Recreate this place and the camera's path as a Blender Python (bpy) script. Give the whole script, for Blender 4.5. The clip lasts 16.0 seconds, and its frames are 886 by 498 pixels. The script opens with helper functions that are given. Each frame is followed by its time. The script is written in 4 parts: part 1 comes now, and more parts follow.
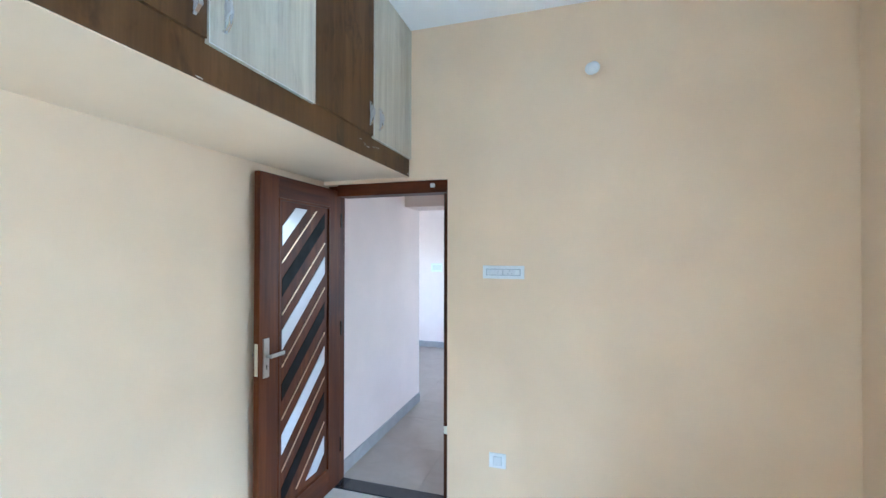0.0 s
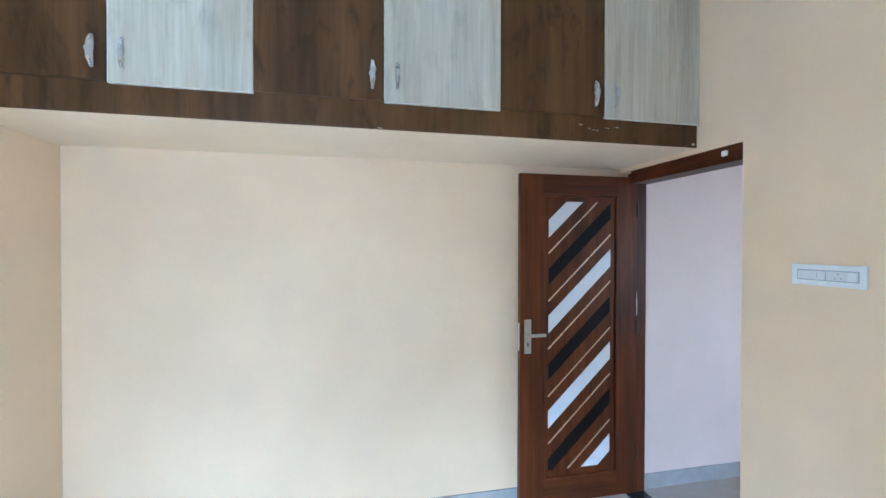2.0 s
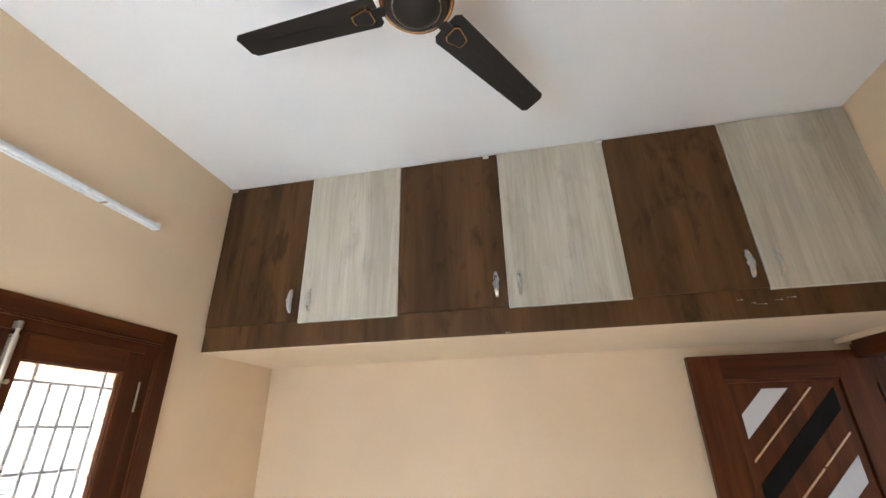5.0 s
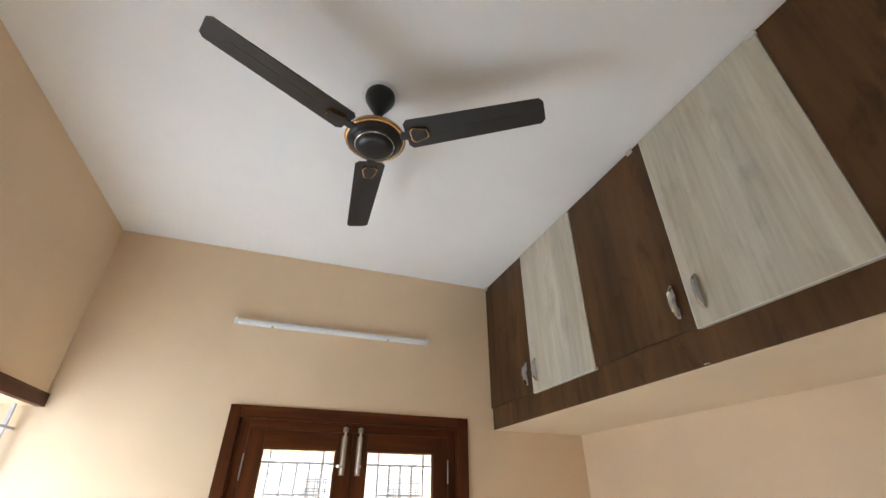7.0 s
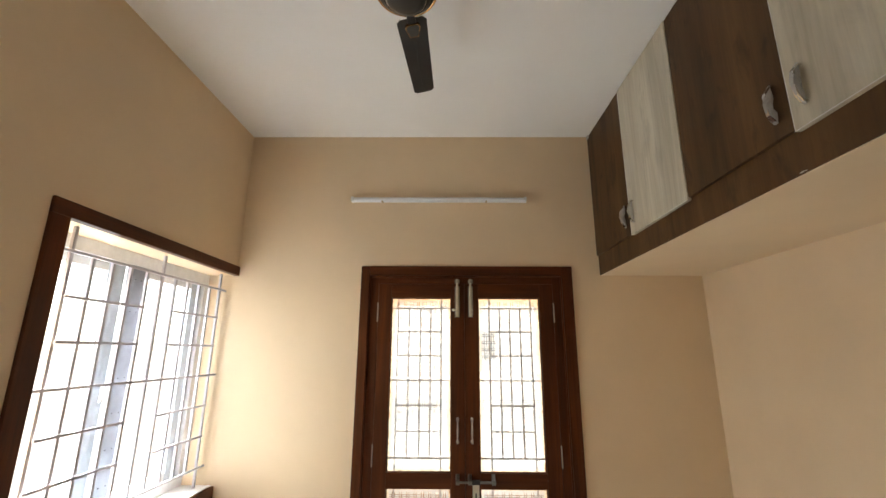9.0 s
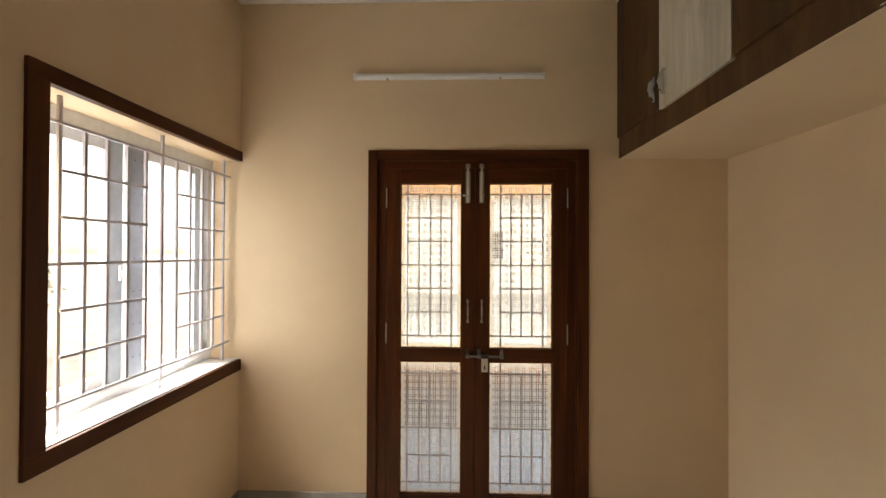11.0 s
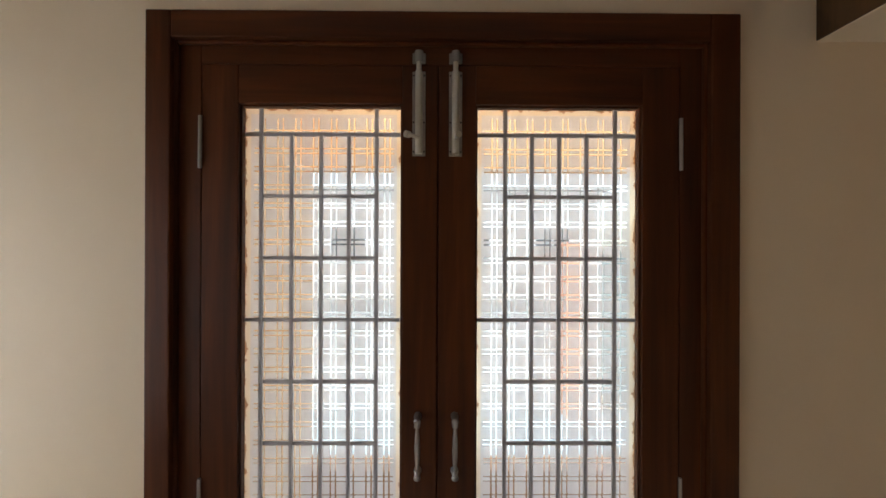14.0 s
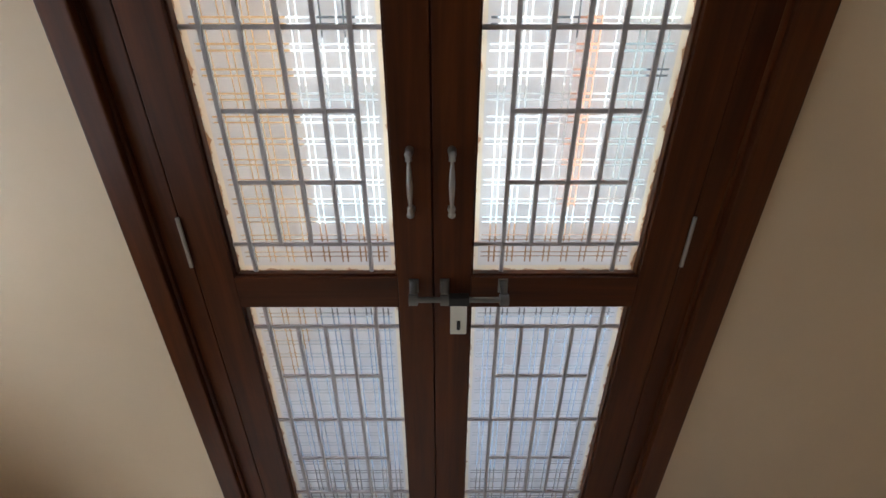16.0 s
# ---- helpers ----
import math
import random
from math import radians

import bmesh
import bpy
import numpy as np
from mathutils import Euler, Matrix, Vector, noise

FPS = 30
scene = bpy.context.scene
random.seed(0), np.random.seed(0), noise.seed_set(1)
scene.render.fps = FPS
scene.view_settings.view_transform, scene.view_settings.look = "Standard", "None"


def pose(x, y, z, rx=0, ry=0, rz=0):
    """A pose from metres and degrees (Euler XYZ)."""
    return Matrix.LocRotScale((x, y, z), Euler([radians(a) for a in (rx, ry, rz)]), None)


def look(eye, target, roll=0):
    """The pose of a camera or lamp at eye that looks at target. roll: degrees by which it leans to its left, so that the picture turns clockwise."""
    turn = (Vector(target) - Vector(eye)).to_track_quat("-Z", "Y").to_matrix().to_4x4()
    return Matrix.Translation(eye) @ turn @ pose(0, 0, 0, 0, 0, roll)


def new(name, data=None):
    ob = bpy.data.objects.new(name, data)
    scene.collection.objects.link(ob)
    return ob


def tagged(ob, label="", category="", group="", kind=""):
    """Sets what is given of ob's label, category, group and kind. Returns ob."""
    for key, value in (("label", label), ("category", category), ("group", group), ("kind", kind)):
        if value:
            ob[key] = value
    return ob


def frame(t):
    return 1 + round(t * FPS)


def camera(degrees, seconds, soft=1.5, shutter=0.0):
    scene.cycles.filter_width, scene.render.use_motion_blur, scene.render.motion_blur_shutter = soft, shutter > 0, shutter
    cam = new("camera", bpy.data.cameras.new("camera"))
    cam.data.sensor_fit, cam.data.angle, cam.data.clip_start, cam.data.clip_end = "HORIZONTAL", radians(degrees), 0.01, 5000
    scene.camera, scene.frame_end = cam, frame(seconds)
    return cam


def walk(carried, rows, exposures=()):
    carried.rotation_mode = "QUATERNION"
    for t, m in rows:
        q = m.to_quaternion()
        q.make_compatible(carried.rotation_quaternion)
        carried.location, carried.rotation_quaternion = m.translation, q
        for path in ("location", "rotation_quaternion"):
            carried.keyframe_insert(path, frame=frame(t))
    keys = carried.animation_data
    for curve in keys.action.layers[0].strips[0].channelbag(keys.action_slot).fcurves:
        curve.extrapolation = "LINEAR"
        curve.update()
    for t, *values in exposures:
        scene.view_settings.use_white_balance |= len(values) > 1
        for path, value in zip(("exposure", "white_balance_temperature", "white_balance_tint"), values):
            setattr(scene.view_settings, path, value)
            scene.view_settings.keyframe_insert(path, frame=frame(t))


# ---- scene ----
cam = camera(93.0, 16.0)
PATH = [
    (0, (0.232, 0.258, 1.634), (-0.359, 2.169, 1.652), 0.1),
    (0.5, (0.472, 0.434, 1.628), (-0.62, 2.109, 1.653), 0.2),
    (1, (0.662, 0.665, 1.611), (-0.879, 1.939, 1.63), 0.1),
    (1.5, (0.846, 0.929, 1.623), (-0.986, 1.732, 1.619), 0.3),
    (2, (1.063, 1.089, 1.629), (-0.892, 1.509, 1.609), 0.1),
    (2.5, (1.153, 1.157, 1.615), (-0.839, 1.331, 1.647), 0.0),
    (3, (1.171, 1.184, 1.658), (-0.822, 1.244, 1.812), 0.1),
    (3.2, (1.161, 1.176, 1.7), (-0.827, 1.229, 1.911), -0.3),
    (5.3, (1.074, 1.365, 1.758), (-0.643, 0.881, 2.661), -0.4),
    (5.5, (1.041, 1.443, 1.78), (-0.609, 0.812, 2.719), -0.5),
    (6, (0.863, 1.731, 1.775), (-0.496, 0.669, 2.789), -0.2),
    (6.5, (0.668, 1.987, 1.773), (-0.302, 0.573, 2.804), -0.1),
    (7, (0.448, 2.189, 1.763), (-0.126, 0.569, 2.786), 0.3),
    (7.5, (0.231, 2.286, 1.754), (-0.056, 0.553, 2.71), 0.4),
    (8, (0.18, 2.283, 1.748), (0.066, 0.466, 2.575), 0.4),
    (8.5, (0.168, 2.279, 1.71), (0.146, 0.39, 2.368), 0.4),
    (9, (0.168, 2.277, 1.659), (0.19, 0.334, 2.133), 0.3),
    (9.5, (0.184, 2.273, 1.61), (0.234, 0.296, 1.908), 0.2),
    (10, (0.188, 2.26, 1.56), (0.258, 0.268, 1.723), 0.2),
    (10.2, (0.189, 2.261, 1.563), (0.265, 0.266, 1.674), 0.3),
    (12.3, (0.104, 1.569, 1.55), (0.105, -0.431, 1.54), 0.2),
    (12.5, (0.079, 1.395, 1.54), (0.073, -0.605, 1.534), 0.2),
    (13, (0.031, 0.978, 1.602), (0.014, -1.022, 1.595), 0.2),
    (13.5, (0.058, 0.682, 1.637), (0.041, -1.318, 1.665), 0.2),
    (14, (0.059, 0.588, 1.655), (0.042, -1.412, 1.656), 0.2),
    (14.5, (0.062, 0.545, 1.623), (0.046, -1.451, 1.495), 0.2),
    (15, (0.05, 0.501, 1.609), (0.038, -1.454, 1.185), 0.1),
    (15.5, (0.046, 0.465, 1.532), (0.036, -1.413, 0.844), 0.0),
    (16, (0.043, 0.45, 1.479), (0.038, -1.328, 0.564), -0.0),
]
WINDOW_W, SKY_FILL_W, HALL_W = 2.3, 140.0, 0.6
EXPOSURES = [(0.0, 4.6, 4850, 0), (1.0, 4.45, 4900, 1), (1.5, 4.5, 4900, 3), (2.0, 4.5, 4850, 2), (2.5, 4.38, 4850, 2), (3.2, 4.38, 5050, 3), (5.3, 4.14, 6550, 12), (7.0, 3.84, 6700, 12), (8.5, 3.5, 7050, 12),
             (10.0, 2.86, 9300, 15), (12.5, 2.52, 7900, 16), (14.0, 2.40, 6850, 13), (15.0, 2.40, 6700, 12), (16.0, 2.42, 6600, 13)]
walk(cam, [(t, look(eye, target, roll)) for t, eye, target, roll in PATH], EXPOSURES)

# ---- world, sun, lights ----
world = bpy.data.worlds.new("world")
scene.world = world
world.use_nodes = True
wn = world.node_tree
sky = wn.nodes.new("ShaderNodeTexSky")
sky.sky_type, sky.sun_disc = "NISHITA", False
sky.sun_elevation, sky.sun_rotation = radians(58), radians(-20)
sky.air_density, sky.dust_density = 1.0, 2.0
haze = wn.nodes.new("ShaderNodeHueSaturation")
haze.inputs["Saturation"].default_value = 0.62
wn.links.new(sky.outputs[0], haze.inputs["Color"])
wn.links.new(haze.outputs[0], wn.nodes["Background"].inputs[0])
wn.nodes["Background"].inputs[1].default_value = 0.135


def sun_lamp():
    d = bpy.data.lights.new("sun", "SUN")
    d.energy, d.angle, d.color = 0.6, radians(14), (1.0, 0.96, 0.90)
    ob = new("sun", d)
    az, el = radians(-20), radians(58)
    way = Vector((math.sin(az) * math.cos(el), math.cos(az) * math.cos(el), math.sin(el)))
    ob.matrix_world = look(way * 30, (0, 0, 0))


def area_lamp(name, m, width, height, energy, color, spread=180):
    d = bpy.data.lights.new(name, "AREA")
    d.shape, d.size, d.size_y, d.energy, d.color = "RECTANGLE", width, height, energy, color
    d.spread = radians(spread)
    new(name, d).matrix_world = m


sun_lamp()
area_lamp("window_daylight", look((1.88, 0.40, 1.49), (0.0, 0.75, 2.30)), 0.84, 1.14, WINDOW_W, (0.62, 0.81, 1.0))
# Added lamp outside, out of view, boosting skylight on the floor and walls.
area_lamp("added_sky_lamp", look((2.65, -0.42, 3.05), (0.45, 0.85, 0.50)), 1.5, 1.3, SKY_FILL_W, (0.72, 0.86, 1.0))
area_lamp("hall_window_daylight", look((1.45, 5.75, 1.5), (-1.8, 5.3, 0.9)), 1.5, 1.3, HALL_W, (1.0, 0.94, 0.92))

# Added fill that brightens the far hall wall from an unseen spot.
area_lamp("far_wall_fill", look((-3.3, 4.52, 1.5), (-2.6, 7.0, 1.0)), 1.6, 1.2, HALL_W * 0.75, (1.0, 0.86, 0.76))

# ---- materials ----
def nodes_of(name):
    m = bpy.data.materials.new(name)
    m.use_nodes = True
    nt = m.node_tree
    return m, nt, nt.nodes["Principled BSDF"]


def add(nt, kind, **inputs):
    n = nt.nodes.new(kind)
    for k, v in inputs.items():
        n.inputs[k.replace("_", " ")].default_value = v
    return n


def mapped(nt, scale, shift=True):
    """Object coordinates, scaled, moved by the object's random number."""
    co = nt.nodes.new("ShaderNodeTexCoord")
    mp = nt.nodes.new("ShaderNodeMapping")
    mp.inputs["Scale"].default_value = scale
    nt.links.new(co.outputs["Object"], mp.inputs["Vector"])
    if shift:
        info = nt.nodes.new("ShaderNodeObjectInfo")
        mul = nt.nodes.new("ShaderNodeVectorMath")
        mul.operation = "SCALE"
        mul.inputs[0].default_value = (17.0, 29.0, 41.0)
        nt.links.new(info.outputs["Random"], mul.inputs["Scale"])
        nt.links.new(mul.outputs[0], mp.inputs["Location"])
    return mp


def ramp(nt, source, stops):
    r = nt.nodes.new("ShaderNodeValToRGB")
    els = r.color_ramp.elements
    while len(els) < len(stops):
        els.new(0.5)
    for e, (p, c) in zip(els, stops):
        e.position, e.color = p, (*c, 1)
    nt.links.new(source, r.inputs[0])
    return r


def bump(nt, bsdf, source, strength, distance=0.002):
    b = add(nt, "ShaderNodeBump", Strength=strength, Distance=distance)
    nt.links.new(source, b.inputs["Height"])
    nt.links.new(b.outputs[0], bsdf.inputs["Normal"])


def paint(name, color, vary=0.06, rough=0.62, rub=0.25):
    """Roller-painted plaster: faint blotches, fine stipple."""
    m, nt, b = nodes_of(name)
    mp = mapped(nt, (1, 1, 1), False)
    big = add(nt, "ShaderNodeTexNoise", Scale=1.7, Detail=4.0, Roughness=0.55)
    fine = add(nt, "ShaderNodeTexNoise", Scale=160.0, Detail=3.0)
    wave = add(nt, "ShaderNodeTexNoise", Scale=7.0, Detail=2.0)
    for n in (big, fine, wave):
        nt.links.new(mp.outputs[0], n.inputs["Vector"])
    lo = tuple(c * (1 - vary) for c in color)
    hi = tuple(min(1, c * (1 + vary * 0.6)) for c in color)
    r = ramp(nt, big.outputs[0], [(0.3, lo), (0.7, hi)])
    nt.links.new(r.outputs[0], b.inputs["Base Color"])
    b.inputs["Roughness"].default_value = rough
    mix = add(nt, "ShaderNodeMath")
    mix.operation = "MULTIPLY_ADD"
    mix.inputs[1].default_value = 0.25
    nt.links.new(fine.outputs[0], mix.inputs[0])
    nt.links.new(wave.outputs[0], mix.inputs[2])
    bump(nt, b, mix.outputs[0], rub, 0.003)
    return m


def wood(name, dark, mid, light, axis, rough, coat, grain=1.0, knots=0.0, boards=0.15):
    """Grain along an axis (0, 1, 2); knots adds cathedral figures."""
    m, nt, b = nodes_of(name)
    s = [26.0 * grain] * 3
    s[axis] = 1.3 * grain
    mp = mapped(nt, tuple(s))
    n1 = add(nt, "ShaderNodeTexNoise", Scale=1.0, Detail=7.0, Roughness=0.62, Distortion=0.6)
    s2 = [5.0 * grain] * 3
    s2[axis] = 0.9 * grain
    mp2 = mapped(nt, tuple(s2))
    n2 = add(nt, "ShaderNodeTexNoise", Scale=1.0, Detail=4.0, Distortion=1.2)
    s3 = [140.0 * grain] * 3
    s3[axis] = 4.0
    mp3 = mapped(nt, tuple(s3))
    n3 = add(nt, "ShaderNodeTexNoise", Scale=1.0, Detail=3.0)
    for a, n in ((mp, n1), (mp2, n2), (mp3, n3)):
        nt.links.new(a.outputs[0], n.inputs["Vector"])
    mixv = add(nt, "ShaderNodeMath")
    mixv.operation = "MULTIPLY_ADD"
    mixv.inputs[1].default_value = 0.55
    half = add(nt, "ShaderNodeMath")
    half.operation = "MULTIPLY"
    half.inputs[1].default_value = 0.5
    nt.links.new(n2.outputs[0], half.inputs[0])
    nt.links.new(n1.outputs[0], mixv.inputs[0])
    nt.links.new(half.outputs[0], mixv.inputs[2])
    r = ramp(nt, mixv.outputs[0], [(0.34, dark), (0.53, mid), (0.72, light)])
    col = r.outputs[0]
    if knots:
        sk = [5.5] * 3
        sk[axis] = 2.4
        mk = mapped(nt, tuple(sk))
        wob = add(nt, "ShaderNodeTexNoise", Scale=2.0, Detail=4.0, Roughness=0.6, Distortion=0.5)
        nt.links.new(mk.outputs[0], wob.inputs["Vector"])
        kr = ramp(nt, wob.outputs[0], [(0.54, (0, 0, 0)), (0.70, (knots,) * 3)])
        mx = nt.nodes.new("ShaderNodeMix")
        mx.data_type = "RGBA"
        nt.links.new(kr.outputs[0], mx.inputs["Factor"])
        nt.links.new(col, mx.inputs[6])
        mx.inputs[7].default_value = (*[c * (0.40 if dark[0] < 0.2 else 0.66) for c in dark], 1)
        col = mx.outputs[2]
    sb = [9.0 * grain] * 3
    sb[axis] = 0.35
    mb = mapped(nt, tuple(sb))
    nb = add(nt, "ShaderNodeTexNoise", Scale=1.0, Detail=1.5)
    nt.links.new(mb.outputs[0], nb.inputs["Vector"])
    br = ramp(nt, nb.outputs[0], [(0.38, (1 - boards,) * 3), (0.60, (1.0,) * 3)])
    mulb = nt.nodes.new("ShaderNodeMix")
    mulb.data_type, mulb.blend_type = "RGBA", "MULTIPLY"
    mulb.inputs["Factor"].default_value = 1.0
    nt.links.new(col, mulb.inputs[6])
    nt.links.new(br.outputs[0], mulb.inputs[7])
    col = mulb.outputs[2]
    fr = ramp(nt, n3.outputs[0], [(0.35, (0.86,) * 3), (0.6, (1.0,) * 3)])
    mul = nt.nodes.new("ShaderNodeMix")
    mul.data_type, mul.blend_type = "RGBA", "MULTIPLY"
    mul.inputs["Factor"].default_value = 0.8
    nt.links.new(col, mul.inputs[6])
    nt.links.new(fr.outputs[0], mul.inputs[7])
    nt.links.new(mul.outputs[2], b.inputs["Base Color"])
    b.inputs["Roughness"].default_value = rough
    b.inputs["Coat Weight"].default_value = coat
    b.inputs["Coat Roughness"].default_value = 0.16
    b.inputs["Specular IOR Level"].default_value = 0.22
    bump(nt, b, n3.outputs[0], 0.12, 0.001)
    return m


def plain(name, color, rough=0.5, metal=0.0, vary=0.12, scale=30.0, coat=0.0, spec=0.5):
    """Paint, plastic or metal with faint smears."""
    m, nt, b = nodes_of(name)
    mp = mapped(nt, (1, 1, 1))
    n = add(nt, "ShaderNodeTexNoise", Scale=scale, Detail=5.0, Roughness=0.6)
    nt.links.new(mp.outputs[0], n.inputs["Vector"])
    r = ramp(nt, n.outputs[0], [(0.3, tuple(c * (1 - vary) for c in color)), (0.7, color)])
    nt.links.new(r.outputs[0], b.inputs["Base Color"])
    rr = ramp(nt, n.outputs[0], [(0.3, (min(1, rough * 1.25),) * 3), (0.7, (rough * 0.85,) * 3)])
    nt.links.new(rr.outputs[0], b.inputs["Roughness"])
    b.inputs["Metallic"].default_value = metal
    b.inputs["Coat Weight"].default_value = coat
    b.inputs["Specular IOR Level"].default_value = spec
    return m


def tile_mat(name, color, vary, rough):
    m, nt, b = nodes_of(name)
    mp = mapped(nt, (1, 1, 1))
    n = add(nt, "ShaderNodeTexNoise", Scale=5.0, Detail=8.0, Roughness=0.6, Distortion=0.8)
    v = add(nt, "ShaderNodeTexNoise", Scale=60.0, Detail=4.0)
    for k in (n, v):
        nt.links.new(mp.outputs[0], k.inputs["Vector"])
    r = ramp(nt, n.outputs[0], [(0.3, tuple(c * (1 - vary) for c in color)), (0.65, color)])
    nt.links.new(r.outputs[0], b.inputs["Base Color"])
    rr = ramp(nt, v.outputs[0], [(0.3, (rough * 1.3,) * 3), (0.7, (rough * 0.8,) * 3)])
    nt.links.new(rr.outputs[0], b.inputs["Roughness"])
    return m


def clear_glass(name, tint=(1, 1, 1)):
    m, nt, b = nodes_of(name)
    out = nt.nodes["Material Output"]
    tr = nt.nodes.new("ShaderNodeBsdfTransparent")
    tr.inputs[0].default_value = (*tint, 1)
    gl = add(nt, "ShaderNodeBsdfGlossy", Roughness=0.03)
    mx = nt.nodes.new("ShaderNodeMixShader")
    mx.inputs[0].default_value = 0.06
    nt.links.new(tr.outputs[0], mx.inputs[1])
    nt.links.new(gl.outputs[0], mx.inputs[2])
    nt.links.new(mx.outputs[0], out.inputs[0])
    return m


def etched_glass(name):
    """Frosted glass with pairs of clear plaid lines, plain along the rim."""
    m, nt, b = nodes_of(name)
    out = nt.nodes["Material Output"]
    co = nt.nodes.new("ShaderNodeTexCoord")
    sep = nt.nodes.new("ShaderNodeSeparateXYZ")
    nt.links.new(co.outputs["Object"], sep.inputs[0])

    def math_node(op, a, v=None):
        n = nt.nodes.new("ShaderNodeMath")
        n.operation = op
        nt.links.new(a, n.inputs[0])
        if v is not None:
            if isinstance(v, float):
                n.inputs[1].default_value = v
            else:
                nt.links.new(v, n.inputs[1])
        return n.outputs[0]

    def pair(axis, period, offset, gap, width):
        p = math_node("PINGPONG", math_node("ADD", axis, offset), period / 2)
        d = math_node("ABSOLUTE", math_node("SUBTRACT", p, gap / 2))
        return math_node("LESS_THAN", d, width / 2)

    lx = pair(sep.outputs[0], 0.0422, 0.2765, 0.0122, 0.0042)
    lz = pair(sep.outputs[2], 0.0432, 0.1149, 0.0110, 0.0042)
    lines = math_node("MAXIMUM", lx, lz)
    # each pane is centred on its object; the attribute "half" holds its half sizes
    at = nt.nodes.new("ShaderNodeAttribute")
    at.attribute_name = "half"
    asep = nt.nodes.new("ShaderNodeSeparateXYZ")
    nt.links.new(at.outputs["Vector"], asep.inputs[0])
    inx = math_node("GREATER_THAN", math_node("SUBTRACT", asep.outputs[0], math_node("ABSOLUTE", sep.outputs[0])), 0.022)
    inz = math_node("GREATER_THAN", math_node("SUBTRACT", asep.outputs[2], math_node("ABSOLUTE", sep.outputs[2])), 0.024)
    lines = math_node("MULTIPLY", math_node("MULTIPLY", lines, inx), inz)
    dirt = add(nt, "ShaderNodeTexNoise", Scale=14.0, Detail=4.0)
    nt.links.new(co.outputs["Object"], dirt.inputs["Vector"])
    r = ramp(nt, dirt.outputs[0], [(0.3, FROST), (0.7, tuple(min(1, c * 1.05) for c in FROST))])
    # putty and damp stains creeping in from the rim
    ex = math_node("SUBTRACT", math_node("ABSOLUTE", sep.outputs[0]), asep.outputs[0])
    ez = math_node("SUBTRACT", math_node("ABSOLUTE", sep.outputs[2]), asep.outputs[2])
    edge = math_node("MAXIMUM", ex, ez)
    wob = add(nt, "ShaderNodeTexNoise", Scale=22.0, Detail=5.0, Roughness=0.65)
    nt.links.new(co.outputs["Object"], wob.inputs["Vector"])
    reach = math_node("MULTIPLY", math_node("SUBTRACT", wob.outputs[0], 0.42), 0.050)
    stain = math_node("GREATER_THAN", math_node("ADD", edge, reach), 0.0)
    putty = math_node("GREATER_THAN", edge, -0.016)
    m1 = nt.nodes.new("ShaderNodeMix")
    m1.data_type = "RGBA"
    nt.links.new(putty, m1.inputs["Factor"])
    nt.links.new(r.outputs[0], m1.inputs[6])
    m1.inputs[7].default_value = (0.86, 0.82, 0.70, 1)
    m2 = nt.nodes.new("ShaderNodeMix")
    m2.data_type = "RGBA"
    nt.links.new(math_node("MULTIPLY", stain, 0.75), m2.inputs["Factor"])
    nt.links.new(m1.outputs[2], m2.inputs[6])
    m2.inputs[7].default_value = (0.42, 0.22, 0.10, 1)
    tl = nt.nodes.new("ShaderNodeBsdfTranslucent")
    nt.links.new(m2.outputs[2], tl.inputs[0])
    df = nt.nodes.new("ShaderNodeBsdfDiffuse")
    df.inputs[0].default_value = (0.75, 0.75, 0.74, 1)
    frost = nt.nodes.new("ShaderNodeMixShader")
    frost.inputs[0].default_value = 0.05
    rf = add(nt, "ShaderNodeBsdfRefraction", Roughness=0.34, IOR=1.22)
    nt.links.new(m2.outputs[2], rf.inputs[0])
    blur = nt.nodes.new("ShaderNodeMixShader")
    blur.inputs[0].default_value = 0.55
    nt.links.new(tl.outputs[0], blur.inputs[1])
    nt.links.new(rf.outputs[0], blur.inputs[2])
    nt.links.new(blur.outputs[0], frost.inputs[1])
    nt.links.new(df.outputs[0], frost.inputs[2])
    tr = nt.nodes.new("ShaderNodeBsdfTransparent")
    tr.inputs[0].default_value = (0.80, 0.84, 0.84, 1)
    mx = nt.nodes.new("ShaderNodeMixShader")
    nt.links.new(lines, mx.inputs[0])
    nt.links.new(frost.outputs[0], mx.inputs[1])
    nt.links.new(tr.outputs[0], mx.inputs[2])
    gl = add(nt, "ShaderNodeBsdfGlossy", Roughness=0.12)
    last = nt.nodes.new("ShaderNodeMixShader")
    last.inputs[0].default_value = 0.05
    nt.links.new(mx.outputs[0], last.inputs[1])
    nt.links.new(gl.outputs[0], last.inputs[2])
    nt.links.new(last.outputs[0], out.inputs[0])
    return m


